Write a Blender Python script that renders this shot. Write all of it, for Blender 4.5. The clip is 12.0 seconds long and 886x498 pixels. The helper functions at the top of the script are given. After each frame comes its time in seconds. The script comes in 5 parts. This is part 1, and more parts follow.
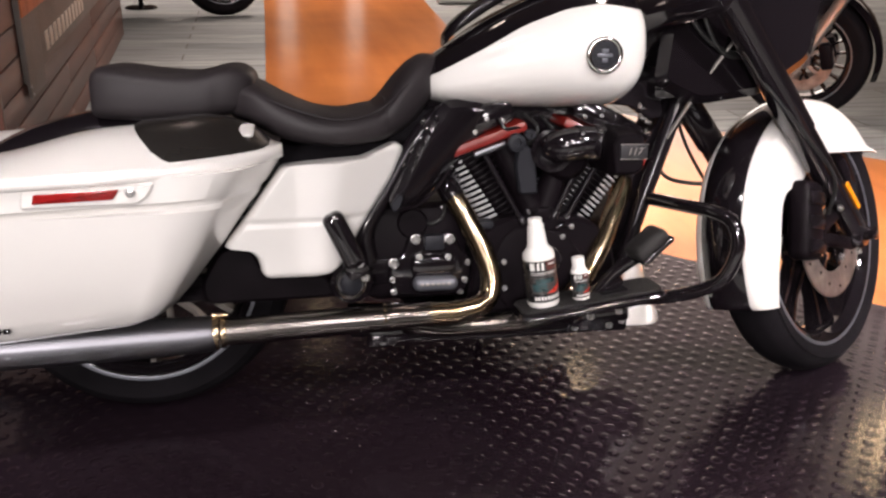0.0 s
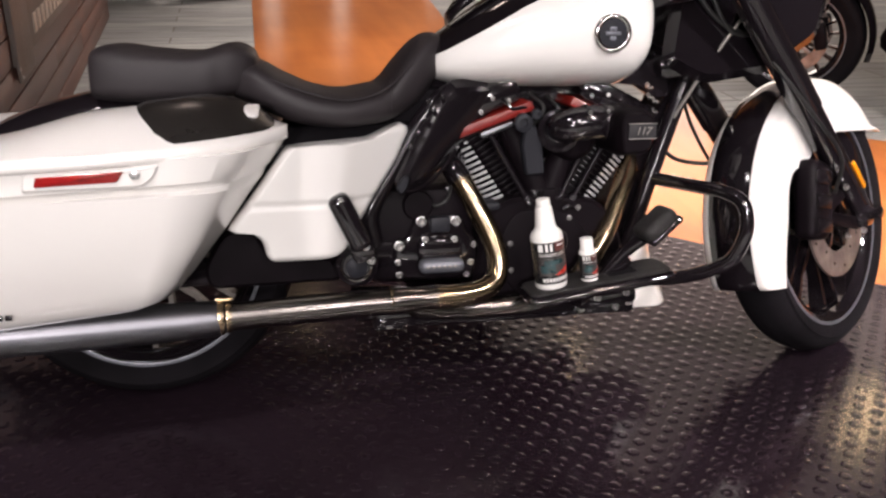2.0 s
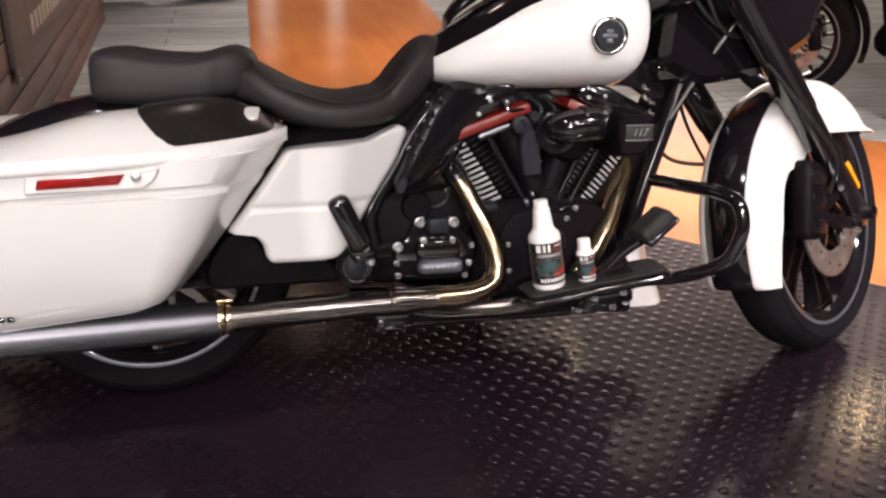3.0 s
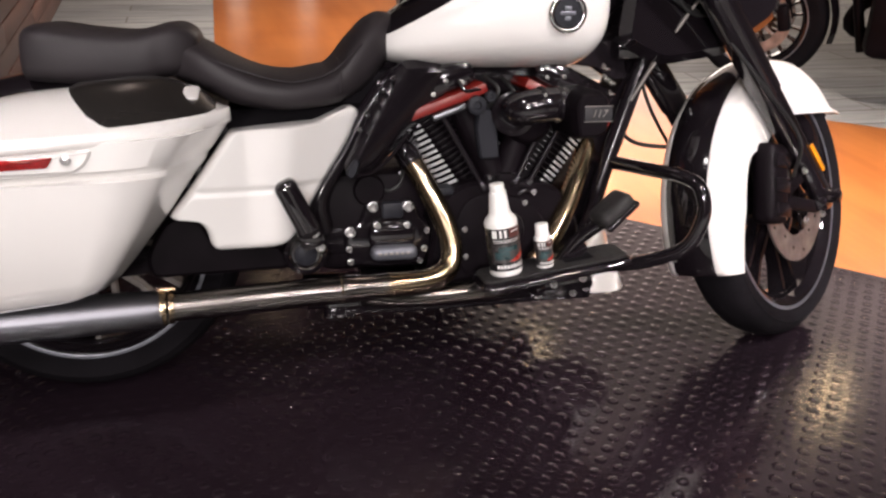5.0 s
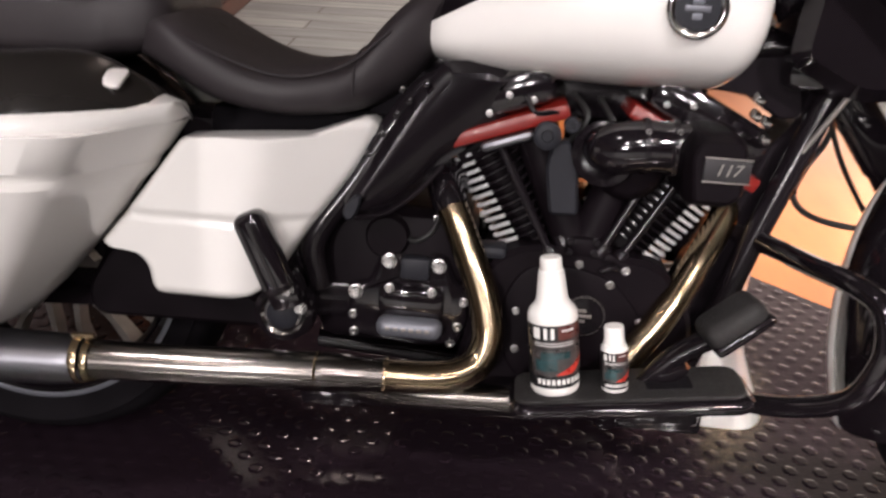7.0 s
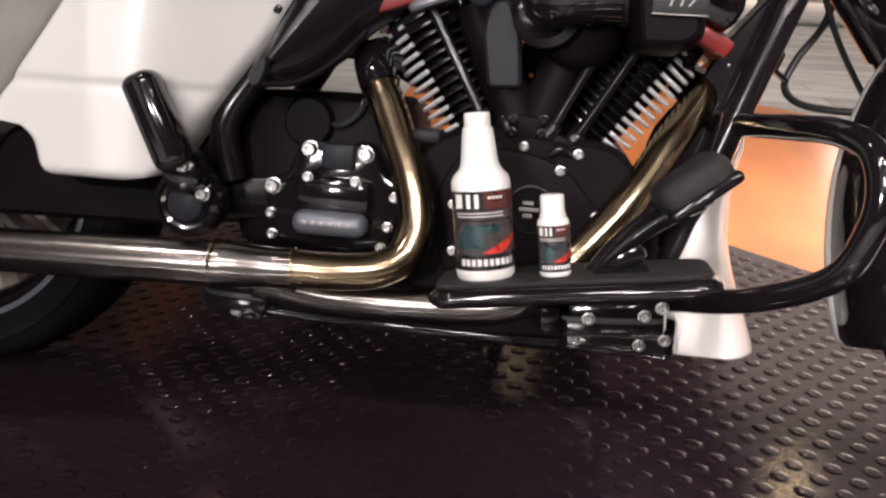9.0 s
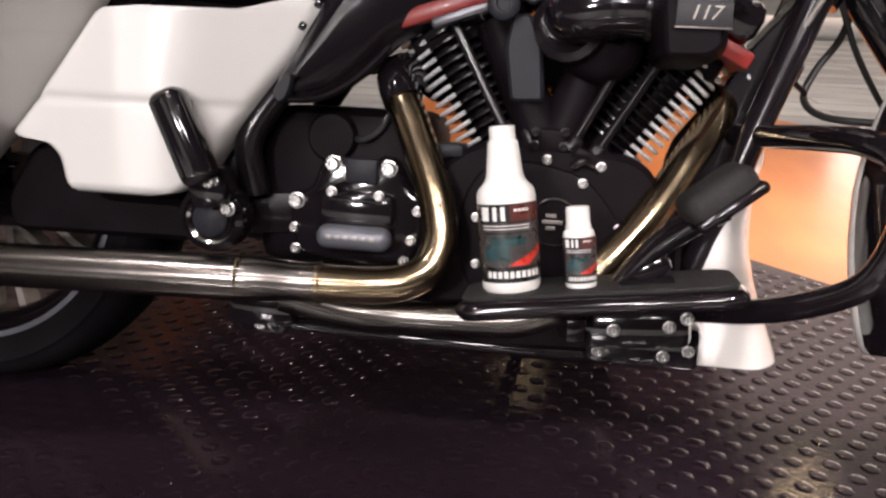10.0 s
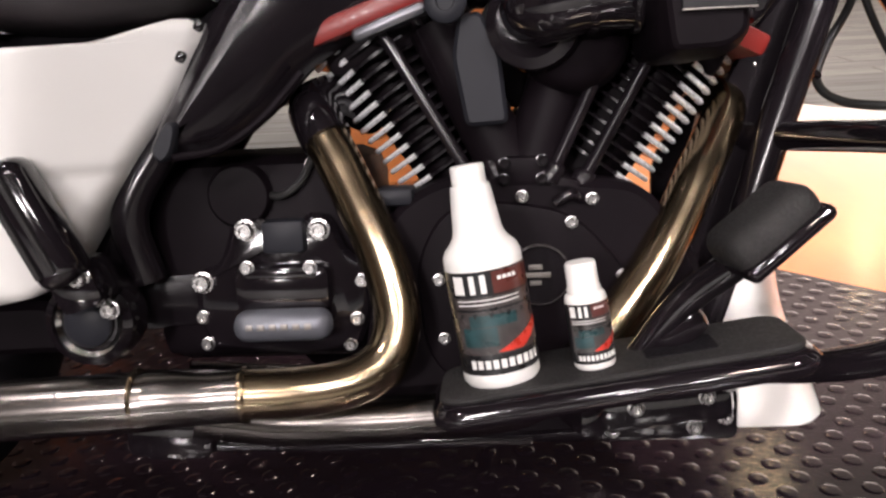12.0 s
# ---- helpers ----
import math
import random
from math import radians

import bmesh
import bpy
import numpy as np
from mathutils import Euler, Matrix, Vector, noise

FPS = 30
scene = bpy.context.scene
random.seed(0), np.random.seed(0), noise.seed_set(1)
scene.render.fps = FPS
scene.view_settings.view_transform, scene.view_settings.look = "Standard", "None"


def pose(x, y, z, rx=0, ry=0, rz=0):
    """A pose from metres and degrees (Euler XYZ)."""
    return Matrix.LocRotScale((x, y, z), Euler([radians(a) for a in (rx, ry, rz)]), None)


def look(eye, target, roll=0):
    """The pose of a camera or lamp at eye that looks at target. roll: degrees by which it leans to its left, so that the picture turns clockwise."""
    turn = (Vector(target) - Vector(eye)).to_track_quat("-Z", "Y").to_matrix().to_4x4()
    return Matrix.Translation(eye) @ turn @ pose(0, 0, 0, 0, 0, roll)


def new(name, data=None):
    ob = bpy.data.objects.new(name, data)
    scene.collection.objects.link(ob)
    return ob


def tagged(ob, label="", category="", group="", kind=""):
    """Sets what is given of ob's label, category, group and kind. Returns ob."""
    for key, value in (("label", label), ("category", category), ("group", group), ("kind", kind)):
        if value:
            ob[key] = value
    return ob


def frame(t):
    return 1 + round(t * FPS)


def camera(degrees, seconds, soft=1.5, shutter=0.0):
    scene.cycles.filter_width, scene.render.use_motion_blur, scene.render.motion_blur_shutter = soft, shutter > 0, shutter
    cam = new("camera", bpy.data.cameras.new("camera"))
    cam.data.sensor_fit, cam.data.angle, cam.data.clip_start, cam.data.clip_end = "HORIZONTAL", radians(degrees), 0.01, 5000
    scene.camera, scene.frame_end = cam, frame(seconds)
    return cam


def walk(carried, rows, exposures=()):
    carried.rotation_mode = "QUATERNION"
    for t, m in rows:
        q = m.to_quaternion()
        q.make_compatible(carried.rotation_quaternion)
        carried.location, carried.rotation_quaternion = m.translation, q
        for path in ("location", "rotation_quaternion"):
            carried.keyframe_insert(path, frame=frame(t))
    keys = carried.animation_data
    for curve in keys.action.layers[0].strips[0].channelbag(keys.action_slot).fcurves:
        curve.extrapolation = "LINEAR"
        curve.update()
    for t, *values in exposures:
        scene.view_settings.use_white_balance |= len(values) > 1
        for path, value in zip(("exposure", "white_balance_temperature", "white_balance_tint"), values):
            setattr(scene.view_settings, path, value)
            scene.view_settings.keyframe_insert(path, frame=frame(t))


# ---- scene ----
cam = camera(53.0, 12.0, soft=2.4, shutter=0.4)
PATH = [
    (0, (-0.106, 0.002, 1.149), (0.276, 1.804, 0.37), 1.6),
    (0.5, (-0.111, 0.006, 1.137), (0.26, 1.807, 0.351), 1.5),
    (1, (-0.117, 0.024, 1.125), (0.251, 1.811, 0.305), 1.6),
    (1.5, (-0.125, 0.038, 1.125), (0.295, 1.808, 0.293), 1.9),
    (2, (-0.146, 0.03, 1.134), (0.266, 1.811, 0.324), 1.6),
    (2.5, (-0.154, 0.025, 1.135), (0.252, 1.805, 0.319), 1.3),
    (3, (-0.156, 0.02, 1.14), (0.267, 1.8, 0.331), 1.6),
    (5, (-0.097, 0.07, 1.124), (0.376, 1.819, 0.278), 2.2),
    (5.5, (0.021, 0.154, 1.109), (0.367, 1.936, 0.269), 2.1),
    (6, (0.134, 0.27, 1.102), (0.292, 2.05, 0.203), 2.9),
    (6.5, (0.226, 0.474, 1.066), (0.344, 2.279, 0.215), 3.6),
    (7, (0.327, 0.592, 1.01), (0.273, 2.391, 0.137), 3.3),
    (7.5, (0.454, 0.682, 0.859), (0.193, 2.459, -0.021), 2.4),
    (9.5, (0.517, 0.66, 0.689), (0.325, 2.539, 0.033), 2.3),
    (10, (0.491, 0.655, 0.689), (0.277, 2.532, 0.033), 1.8),
    (10.5, (0.475, 0.646, 0.686), (0.265, 2.544, 0.092), 2.4),
    (11, (0.488, 0.716, 0.682), (0.325, 2.638, 0.151), 1.5),
    (11.5, (0.466, 0.847, 0.682), (0.345, 2.725, 0.006), -2.3),
    (12, (0.435, 0.925, 0.673), (0.385, 2.813, 0.015), -3.4),
]
walk(cam, [(t, look(eye, target, roll)) for t, eye, target, roll in PATH],
     [(0, 0.36), (7.5, 0.34), (9.5, 0.46), (12, 0.52)])

# ---- light ----
world = bpy.data.worlds.new("room_air")
scene.world = world
world.use_nodes = True
world.node_tree.nodes["Background"].inputs[0].default_value = (0.9, 0.74, 0.84, 1)
world.node_tree.nodes["Background"].inputs[1].default_value = 0.065


def area_lamp(name, eye, target, sx, sy, watts, colour, shape="RECTANGLE", spread=180):
    data = bpy.data.lights.new(name, "AREA")
    data.shape, data.size, data.size_y = shape, sx, sy
    data.energy, data.color, data.spread = watts, colour, radians(spread)
    ob = new(name, data)
    ob.matrix_world = look(eye, target)
    return ob


WARM = (1.0, 0.79, 0.70)
SOFT = (1.0, 0.918, 0.918)
# Unseen lamps behind the camera added as key; left pair gives twin bag highlights.
for x, y, z, w in [(-2.35, -6.2, 2.75, 125), (-1.75, -6.2, 2.9, 125), (0.7, -4.2, 3.3, 40), (1.5, -4.2, 3.3, 30), (-0.9, -2.2, 3.4, 34), (0.3, -1.6, 3.4, 18)]:
    area_lamp("track_spot_light", (x, y, z), (0.3, 1.8, 0.5), 0.36, 0.46, w, SOFT)
# Added narrow spot to whiten the front fender flank; no such lamp is known.
area_lamp("track_spot_light", (2.1, -1.2, 3.4), (1.45, 1.85, 0.35), 0.3, 0.3, 10, SOFT, "DISK", 36)
# Added downlights brighten floors and the display box; narrow spread hides their mirror image.
for x, y, w, spread in [(-1.4, -1.0, 22, 90), (1.3, -1.0, 45, 90), (-1.2, 9.5, 27, 80), (1.0, 9.0, 34, 80), (0.9, 5.6, 28, 80), (-0.35, 5.2, 11, 110), (1.25, 2.8, 17, 52), (2.5, 2.7, 16, 60)]:
    area_lamp("ceiling_spot_light", (x, y, 3.47), (x, y, 0), 0.34, 0.34, w, WARM, "DISK", spread)

# Added weak spot aimed at the rear of the saddlebag.
area_lamp("ceiling_spot_light", (-1.2, 0.5, 3.47), (-0.75, 1.65, 0.6), 0.3, 0.3, 5, SOFT, "DISK", 55)
GOLD = (1.0, 0.72, 0.42)
for x, y, w, colour in [(2.68, 6.95, 3.5, GOLD), (5.16, 5.77, 7, GOLD), (5.5, 11.6, 12, GOLD), (0.4, 8.9, 0.8, GOLD), (-0.15, 11.2, 0.8, GOLD)]:
    area_lamp("track_spot_light", (x, y, 3.45), (x, y, 0), 0.20, 0.20, w, colour, "DISK")

# Glowing panels added overhead for the broad brown sheen the platform mirrors.
for x, y, w in [(4.0, 6.3, 14), (7.2, 6.3, 34), (4.0, 10.1, 27), (7.2, 10.1, 50), (4.0, 13.9, 26), (7.2, 13.9, 50)]:
    area_lamp("ceiling_panel_light", (x, y, 3.45), (x, y, 0), 3.1, 3.7, w, WARM)

# ---- materials ----


def node_mat(name, colour, rough=0.5, metal=0.0, coat=0.0, vary=0.12, scale=6.0, bump=0.0, bump_scale=80.0, rough_vary=0.1, ior=1.5, spec=0.5):
    """A painted, moulded or cast surface: large soft variation, fine grain, roughness wear."""
    m = bpy.data.materials.new(name)
    m.use_nodes = True
    nt = m.node_tree
    b = nt.nodes["Principled BSDF"]
    b.inputs["Metallic"].default_value = metal
    b.inputs["IOR"].default_value = ior
    b.inputs["Specular IOR Level"].default_value = spec
    b.inputs["Coat Weight"].default_value = coat
    b.inputs["Coat Roughness"].default_value = 0.04
    tc = nt.nodes.new("ShaderNodeTexCoord")
    n1 = nt.nodes.new("ShaderNodeTexNoise")
    n1.inputs["Scale"].default_value = scale
    n1.inputs["Detail"].default_value = 6
    n2 = nt.nodes.new("ShaderNodeTexNoise")
    n2.inputs["Scale"].default_value = bump_scale
    n2.inputs["Detail"].default_value = 3
    nt.links.new(tc.outputs["Object"], n1.inputs["Vector"])
    nt.links.new(tc.outputs["Object"], n2.inputs["Vector"])
    ramp = nt.nodes.new("ShaderNodeMapRange")
    ramp.inputs["From Min"].default_value, ramp.inputs["From Max"].default_value = 0.3, 0.7
    ramp.inputs["To Min"].default_value, ramp.inputs["To Max"].default_value = 1 - vary, 1 + vary
    nt.links.new(n1.outputs["Fac"], ramp.inputs["Value"])
    mul = nt.nodes.new("ShaderNodeVectorMath")
    mul.operation = "SCALE"
    mul.inputs[0].default_value = colour
    nt.links.new(ramp.outputs["Result"], mul.inputs["Scale"])
    nt.links.new(mul.outputs["Vector"], b.inputs["Base Color"])
    rr = nt.nodes.new("ShaderNodeMapRange")
    rr.inputs["From Min"].default_value, rr.inputs["From Max"].default_value = 0.3, 0.7
    rr.inputs["To Min"].default_value = max(0.02, rough * (1 - rough_vary * 2))
    rr.inputs["To Max"].default_value = min(1, rough * (1 + rough_vary * 2))
    nt.links.new(n2.outputs["Fac"], rr.inputs["Value"])
    b.inputs["Roughness"].default_value = rough
    if rough_vary:
        nt.links.new(rr.outputs["Result"], b.inputs["Roughness"])
    if bump:
        bp = nt.nodes.new("ShaderNodeBump")
        bp.inputs["Strength"].default_value = bump
        bp.inputs["Distance"].default_value = 0.002
        nt.links.new(n2.outputs["Fac"], bp.inputs["Height"])
        nt.links.new(bp.outputs["Normal"], b.inputs["Normal"])
    return m


WHITE = node_mat("pearl_white_paint", (0.80, 0.785, 0.755), 0.28, 0, 1.0, 0.025, 3, 0, 300, 0)
BLACK = node_mat("gloss_black_paint", (0.0078, 0.0060, 0.0076), 0.10, 0, 0.6, 0.2, 4, 0.01, 200)
SATIN = node_mat("satin_black_metal", (0.0078, 0.0060, 0.0076), 0.20, 0, 0.1, 0.3, 9, 0.03, 700, spec=0.3)
CAST = node_mat("cast_black_wrinkle", (0.0060, 0.0042, 0.0056), 0.50, 0, 0, 0.3, 12, 0.10, 900, spec=0.06)
SHEEN = node_mat("dim_black_cover_paint", (0.0078, 0.0060, 0.0076), 0.20, 0, 0, 0.3, 9, 0.03, 700, spec=0.35)
SLATE = node_mat("slate_grey_cover", (0.018, 0.0185, 0.023), 0.45, 0, 0, 0.12, 4, 0.03, 700, 0.04, spec=0.16)
VINYL = node_mat("black_seat_vinyl", (0.024, 0.020, 0.022), 0.52, 0, 0, 0.18, 7, 0.15, 600, spec=0.3)
PLASTIC = node_mat("black_lid_plastic", (0.018, 0.016, 0.015), 0.24, 0, 0, 0.2, 6, 0, 700, 0, spec=0.5)
RUBBER = node_mat("tyre_rubber", (0.0080, 0.007, 0.0085), 0.8, 0, 0, 0.25, 8, 0.12, 400, spec=0.06)
PAD = node_mat("board_rubber", (0.022, 0.021, 0.021), 0.7, 0, 0, 0.25, 20, 0.5, 350, spec=0.25)
CHROME = node_mat("chrome", (0.72, 0.70, 0.68), 0.12, 1, 0, 0.05, 5, 0.02, 120)
EXHAUST = node_mat("smoked_chrome_exhaust", (0.17, 0.155, 0.145), 0.22, 1, 0, 0.12, 5, 0, 90, 0.03)
# Chrome whose colour carries the warm reflection of the wood floor.
GOLDEN = node_mat("heat_tinted_exhaust", (0.37, 0.285, 0.185), 0.21, 1, 0, 0.15, 9, 0, 90, 0.03)
BLUED = node_mat("muffler_steel", (0.16, 0.16, 0.175), 0.37, 1, 0, 0.06, 3, 0, 90, 0.02)
ALU = node_mat("machined_aluminium", (0.90, 0.90, 0.92), 0.30, 0.40, 0, 0.1, 30, 0.1, 300)
BOLT = node_mat("zinc_bolt", (0.54, 0.53, 0.52), 0.28, 1, 0, 0.1, 40, 0.05, 300)
RED = node_mat("red_rocker_accent", (0.17, 0.010, 0.007), 0.38, 0, 0.1, 0.12, 12, 0.05, 200)
LENS = node_mat("red_reflector", (0.30, 0.012, 0.012), 0.12, 0, 0.6, 0.2, 60, 0.3, 260)
AMBER = node_mat("amber_reflector", (0.85, 0.30, 0.01), 0.15, 0, 0.6, 0.1, 60, 0.2, 260)
DISC = node_mat("brake_disc_steel", (0.34, 0.30, 0.28), 0.38, 0.8, 0, 0.35, 25, 0.1, 300)
HDPE = node_mat("white_bottle_plastic", (0.82, 0.81, 0.78), 0.42, 0, 0, 0.02, 8, 0.05, 150)
HDPE.node_tree.nodes["Principled BSDF"].inputs["Subsurface Weight"].default_value = 0.25
HDPE.node_tree.nodes["Principled BSDF"].inputs["Subsurface Radius"].default_value = (0.006, 0.006, 0.006)
LAB_BLACK = node_mat("label_black", (0.012, 0.012, 0.013), 0.3, 0, 0.3, 0.1, 20)
LAB_BROWN = node_mat("label_maroon", (0.09, 0.025, 0.02), 0.3, 0, 0.3, 0.15, 20)
LAB_GREY = node_mat("label_grey", (0.055, 0.047, 0.046), 0.3, 0, 0.3, 0.3, 90)
LAB_TEAL = node_mat("label_teal", (0.018, 0.046, 0.050), 0.3, 0, 0.3, 0.45, 70)
LAB_RED = node_mat("label_red", (0.55, 0.04, 0.025), 0.3, 0, 0.3, 0.35, 80)
PRINT = node_mat("label_white_print", (0.78, 0.77, 0.75), 0.35, 0, 0.2, 0.05, 20)
PEWTER = node_mat("dull_pewter", (0.30, 0.28, 0.26), 0.45, 0.7, 0, 0.1, 30)
HOSE = node_mat("black_hose", (0.012, 0.012, 0.012), 0.45, 0, 0, 0.2, 30, 0.2, 300)
PLAQUE = node_mat("satin_grey_plaque", (0.13, 0.135, 0.155), 0.40, 0.4, 0, 0.12, 20)
LATCH = node_mat("pale_latch_metal", (0.70, 0.68, 0.66), 0.35, 0.3, 0.3, 0.05, 20)
PLATEDARK = node_mat("dark_plate_metal", (0.030, 0.029, 0.031), 0.5, 0.1, 0, 0.2, 40, 0.05, 500, spec=0.2)
BRONZE = node_mat("bronze_fork", (0.42, 0.40, 0.38), 0.35, 0.8, 0, 0.1, 10)
DARKWALL = node_mat("dark_wall_paint", (0.075, 0.05, 0.036), 0.8, 0, 0, 0.25, 1.5, 0.2, 60)
CEIL = node_mat("black_ceiling_paint", (0.03, 0.028, 0.026), 0.9, 0, 0, 0.2, 2, 0.2, 60)
PANEL = node_mat("grey_sign_panel", (0.19, 0.165, 0.15), 0.6, 0, 0, 0.15, 4, 0.1, 120)
ORANGE = node_mat("orange_sign_panel", (0.5, 0.14, 0.04), 0.5, 0, 0, 0.2, 9)
OFFWHITE = node_mat("offwhite_print", (0.62, 0.55, 0.48), 0.6, 0, 0, 0.1, 12)
WHITEWALL = node_mat("white_rail_paint", (0.75, 0.73, 0.7), 0.4, 0, 0, 0.05, 3)


def plate_material():
    m = node_mat("glossy_stud_flooring", (0.0150, 0.0094, 0.0136), 0.3, 0.0, 0, 0.3, 2.2, 0.06, 400, 0.25, ior=1.52)
    nt = m.node_tree
    b = nt.nodes["Principled BSDF"]
    tc = nt.nodes["Texture Coordinate"]
    big = nt.nodes.new("ShaderNodeTexNoise")
    big.inputs["Scale"].default_value = 3.2
    big.inputs["Detail"].default_value = 8
    nt.links.new(tc.outputs["Object"], big.inputs["Vector"])
    mr = nt.nodes.new("ShaderNodeMapRange")
    mr.inputs["From Min"].default_value, mr.inputs["From Max"].default_value = 0.35, 0.65
    mr.inputs["To Min"].default_value, mr.inputs["To Max"].default_value = 0.06, 0.12
    nt.links.new(big.outputs["Fac"], mr.inputs["Value"])
    nt.links.new(mr.outputs["Result"], b.inputs["Roughness"])
    return m


def wood_material(name, light, dark, across, along, rough, coat, axis_y=True, random_tint=0.0):
    """Stretched grain in two colours, with a slow blotchy change."""
    m = bpy.data.materials.new(name)
    m.use_nodes = True
    nt = m.node_tree
    b = nt.nodes["Principled BSDF"]
    tc = nt.nodes.new("ShaderNodeTexCoord")
    mp = nt.nodes.new("ShaderNodeMapping")
    mp.inputs["Scale"].default_value = (across, along, across) if axis_y else (along, across, across)
    nt.links.new(tc.outputs["Object"], mp.inputs["Vector"])
    n = nt.nodes.new("ShaderNodeTexNoise")
    n.inputs["Scale"].default_value, n.inputs["Detail"].default_value = 1.0, 8
    nt.links.new(mp.outputs["Vector"], n.inputs["Vector"])
    blotch = nt.nodes.new("ShaderNodeTexNoise")
    blotch.inputs["Scale"].default_value, blotch.inputs["Detail"].default_value = 2.2, 4
    nt.links.new(tc.outputs["Object"], blotch.inputs["Vector"])
    add = nt.nodes.new("ShaderNodeMath")
    add.operation = "MULTIPLY_ADD"
    add.inputs[1].default_value = 0.5
    nt.links.new(blotch.outputs["Fac"], add.inputs[0])
    half = nt.nodes.new("ShaderNodeMath")
    half.operation = "MULTIPLY"
    half.inputs[1].default_value = 0.5
    nt.links.new(n.outputs["Fac"], half.inputs[0])
    nt.links.new(half.outputs[0], add.inputs[2])
    mix = nt.nodes.new("ShaderNodeMix")
    mix.data_type = "RGBA"
    mix.inputs[6].default_value, mix.inputs[7].default_value = (*dark, 1), (*light, 1)
    mr = nt.nodes.new("ShaderNodeMapRange")
    mr.inputs["From Min"].default_value, mr.inputs["From Max"].default_value = 0.36, 0.64
    nt.links.new(add.outputs[0], mr.inputs["Value"])
    nt.links.new(mr.outputs["Result"], mix.inputs[0])
    out = mix.outputs[2]
    if random_tint:
        info = nt.nodes.new("ShaderNodeObjectInfo")
        m2 = nt.nodes.new("ShaderNodeMapRange")
        m2.inputs["To Min"].default_value, m2.inputs["To Max"].default_value = 1 - random_tint, 1 + random_tint
        nt.links.new(info.outputs["Random"], m2.inputs["Value"])
        sc = nt.nodes.new("ShaderNodeVectorMath")
        sc.operation = "SCALE"
        nt.links.new(out, sc.inputs[0])
        nt.links.new(m2.outputs["Result"], sc.inputs["Scale"])
        out = sc.outputs["Vector"]
    nt.links.new(out, b.inputs["Base Color"])
    b.inputs["Roughness"].default_value = rough
    b.inputs["Coat Weight"].default_value = coat
    b.inputs["Coat Roughness"].default_value = 0.18
    bp = nt.nodes.new("ShaderNodeBump")
    bp.inputs["Strength"].default_value, bp.inputs["Distance"].default_value = 0.12, 0.002
    nt.links.new(n.outputs["Fac"], bp.inputs["Height"])
    nt.links.new(bp.outputs["Normal"], b.inputs["Normal"])
    return m


PLATE = plate_material()
WOODFLOOR = wood_material("orange_wood_floor", (0.58, 0.21, 0.055), (0.42, 0.13, 0.03), 9, 0.9, 0.34, 0.8)
PLANKWOOD = wood_material("counter_plank", (0.15, 0.062, 0.042), (0.085, 0.034, 0.025), 14, 1.2, 0.45, 0.15, False, 0.22)


def tile_material():
    """Grey wood-look vinyl planks: bonded boards, each with a tone of its own."""
    m = bpy.data.materials.new("grey_vinyl_floor")
    m.use_nodes = True
    nt = m.node_tree
    b = nt.nodes["Principled BSDF"]
    tc = nt.nodes.new("ShaderNodeTexCoord")
    br = nt.nodes.new("ShaderNodeTexBrick")
    br.inputs["Scale"].default_value = 1.0
    br.inputs["Brick Width"].default_value, br.inputs["Row Height"].default_value = 1.2, 0.2
    br.inputs["Mortar Size"].default_value = 0.006
    br.inputs["Color1"].default_value, br.inputs["Color2"].default_value = (0.21, 0.23, 0.235, 1), (0.32, 0.345, 0.345, 1)
    br.inputs["Mortar"].default_value = (0.14, 0.14, 0.13, 1)
    nt.links.new(tc.outputs["Object"], br.inputs["Vector"])
    mp = nt.nodes.new("ShaderNodeMapping")
    mp.inputs["Scale"].default_value = (2.5, 22, 1)
    nt.links.new(tc.outputs["Object"], mp.inputs["Vector"])
    n = nt.nodes.new("ShaderNodeTexNoise")
    n.inputs["Scale"].default_value, n.inputs["Detail"].default_value = 1, 6
    nt.links.new(mp.outputs["Vector"], n.inputs["Vector"])
    mr = nt.nodes.new("ShaderNodeMapRange")
    mr.inputs["From Min"].default_value, mr.inputs["From Max"].default_value = 0.3, 0.7
    mr.inputs["To Min"].default_value, mr.inputs["To Max"].default_value = 0.75, 1.25
    nt.links.new(n.outputs["Fac"], mr.inputs["Value"])
    sc = nt.nodes.new("ShaderNodeVectorMath")
    sc.operation = "SCALE"
    nt.links.new(br.outputs["Color"], sc.inputs[0])
    nt.links.new(mr.outputs["Result"], sc.inputs["Scale"])
    nt.links.new(sc.outputs["Vector"], b.inputs["Base Color"])
    b.inputs["Roughness"].default_value = 0.6
    b.inputs["Specular IOR Level"].default_value = 0.25
    return m


TILE = tile_material()

# ---- mesh helpers ----


def catmull(points, per=6, closed=False):
    """A smooth line through points of any dimension."""
    p = [np.array(q, float) for q in points]
    n = len(p)
    out = []
    for i in range(n if closed else n - 1):
        a = p[(i - 1) % n] if closed or i > 0 else 2 * p[0] - p[1]
        b, c = p[i], p[(i + 1) % n]
        d = p[(i + 2) % n] if closed or i + 2 < n else 2 * p[-1] - p[-2]
        for k in range(per):
            t = k / per
            out.append(0.5 * (2 * b + (c - a) * t + (2 * a - 5 * b + 4 * c - d) * t**2 + (3 * b - a - 3 * c + d) * t**3))
    if not closed:
        out.append(p[-1])
    return out


def merged(*pieces):
    v, f = [], []
    for pv, pf in pieces:
        k = len(v)
        v += [tuple(q) for q in pv]
        f += [tuple(i + k for i in q) for q in pf]
    return v, f


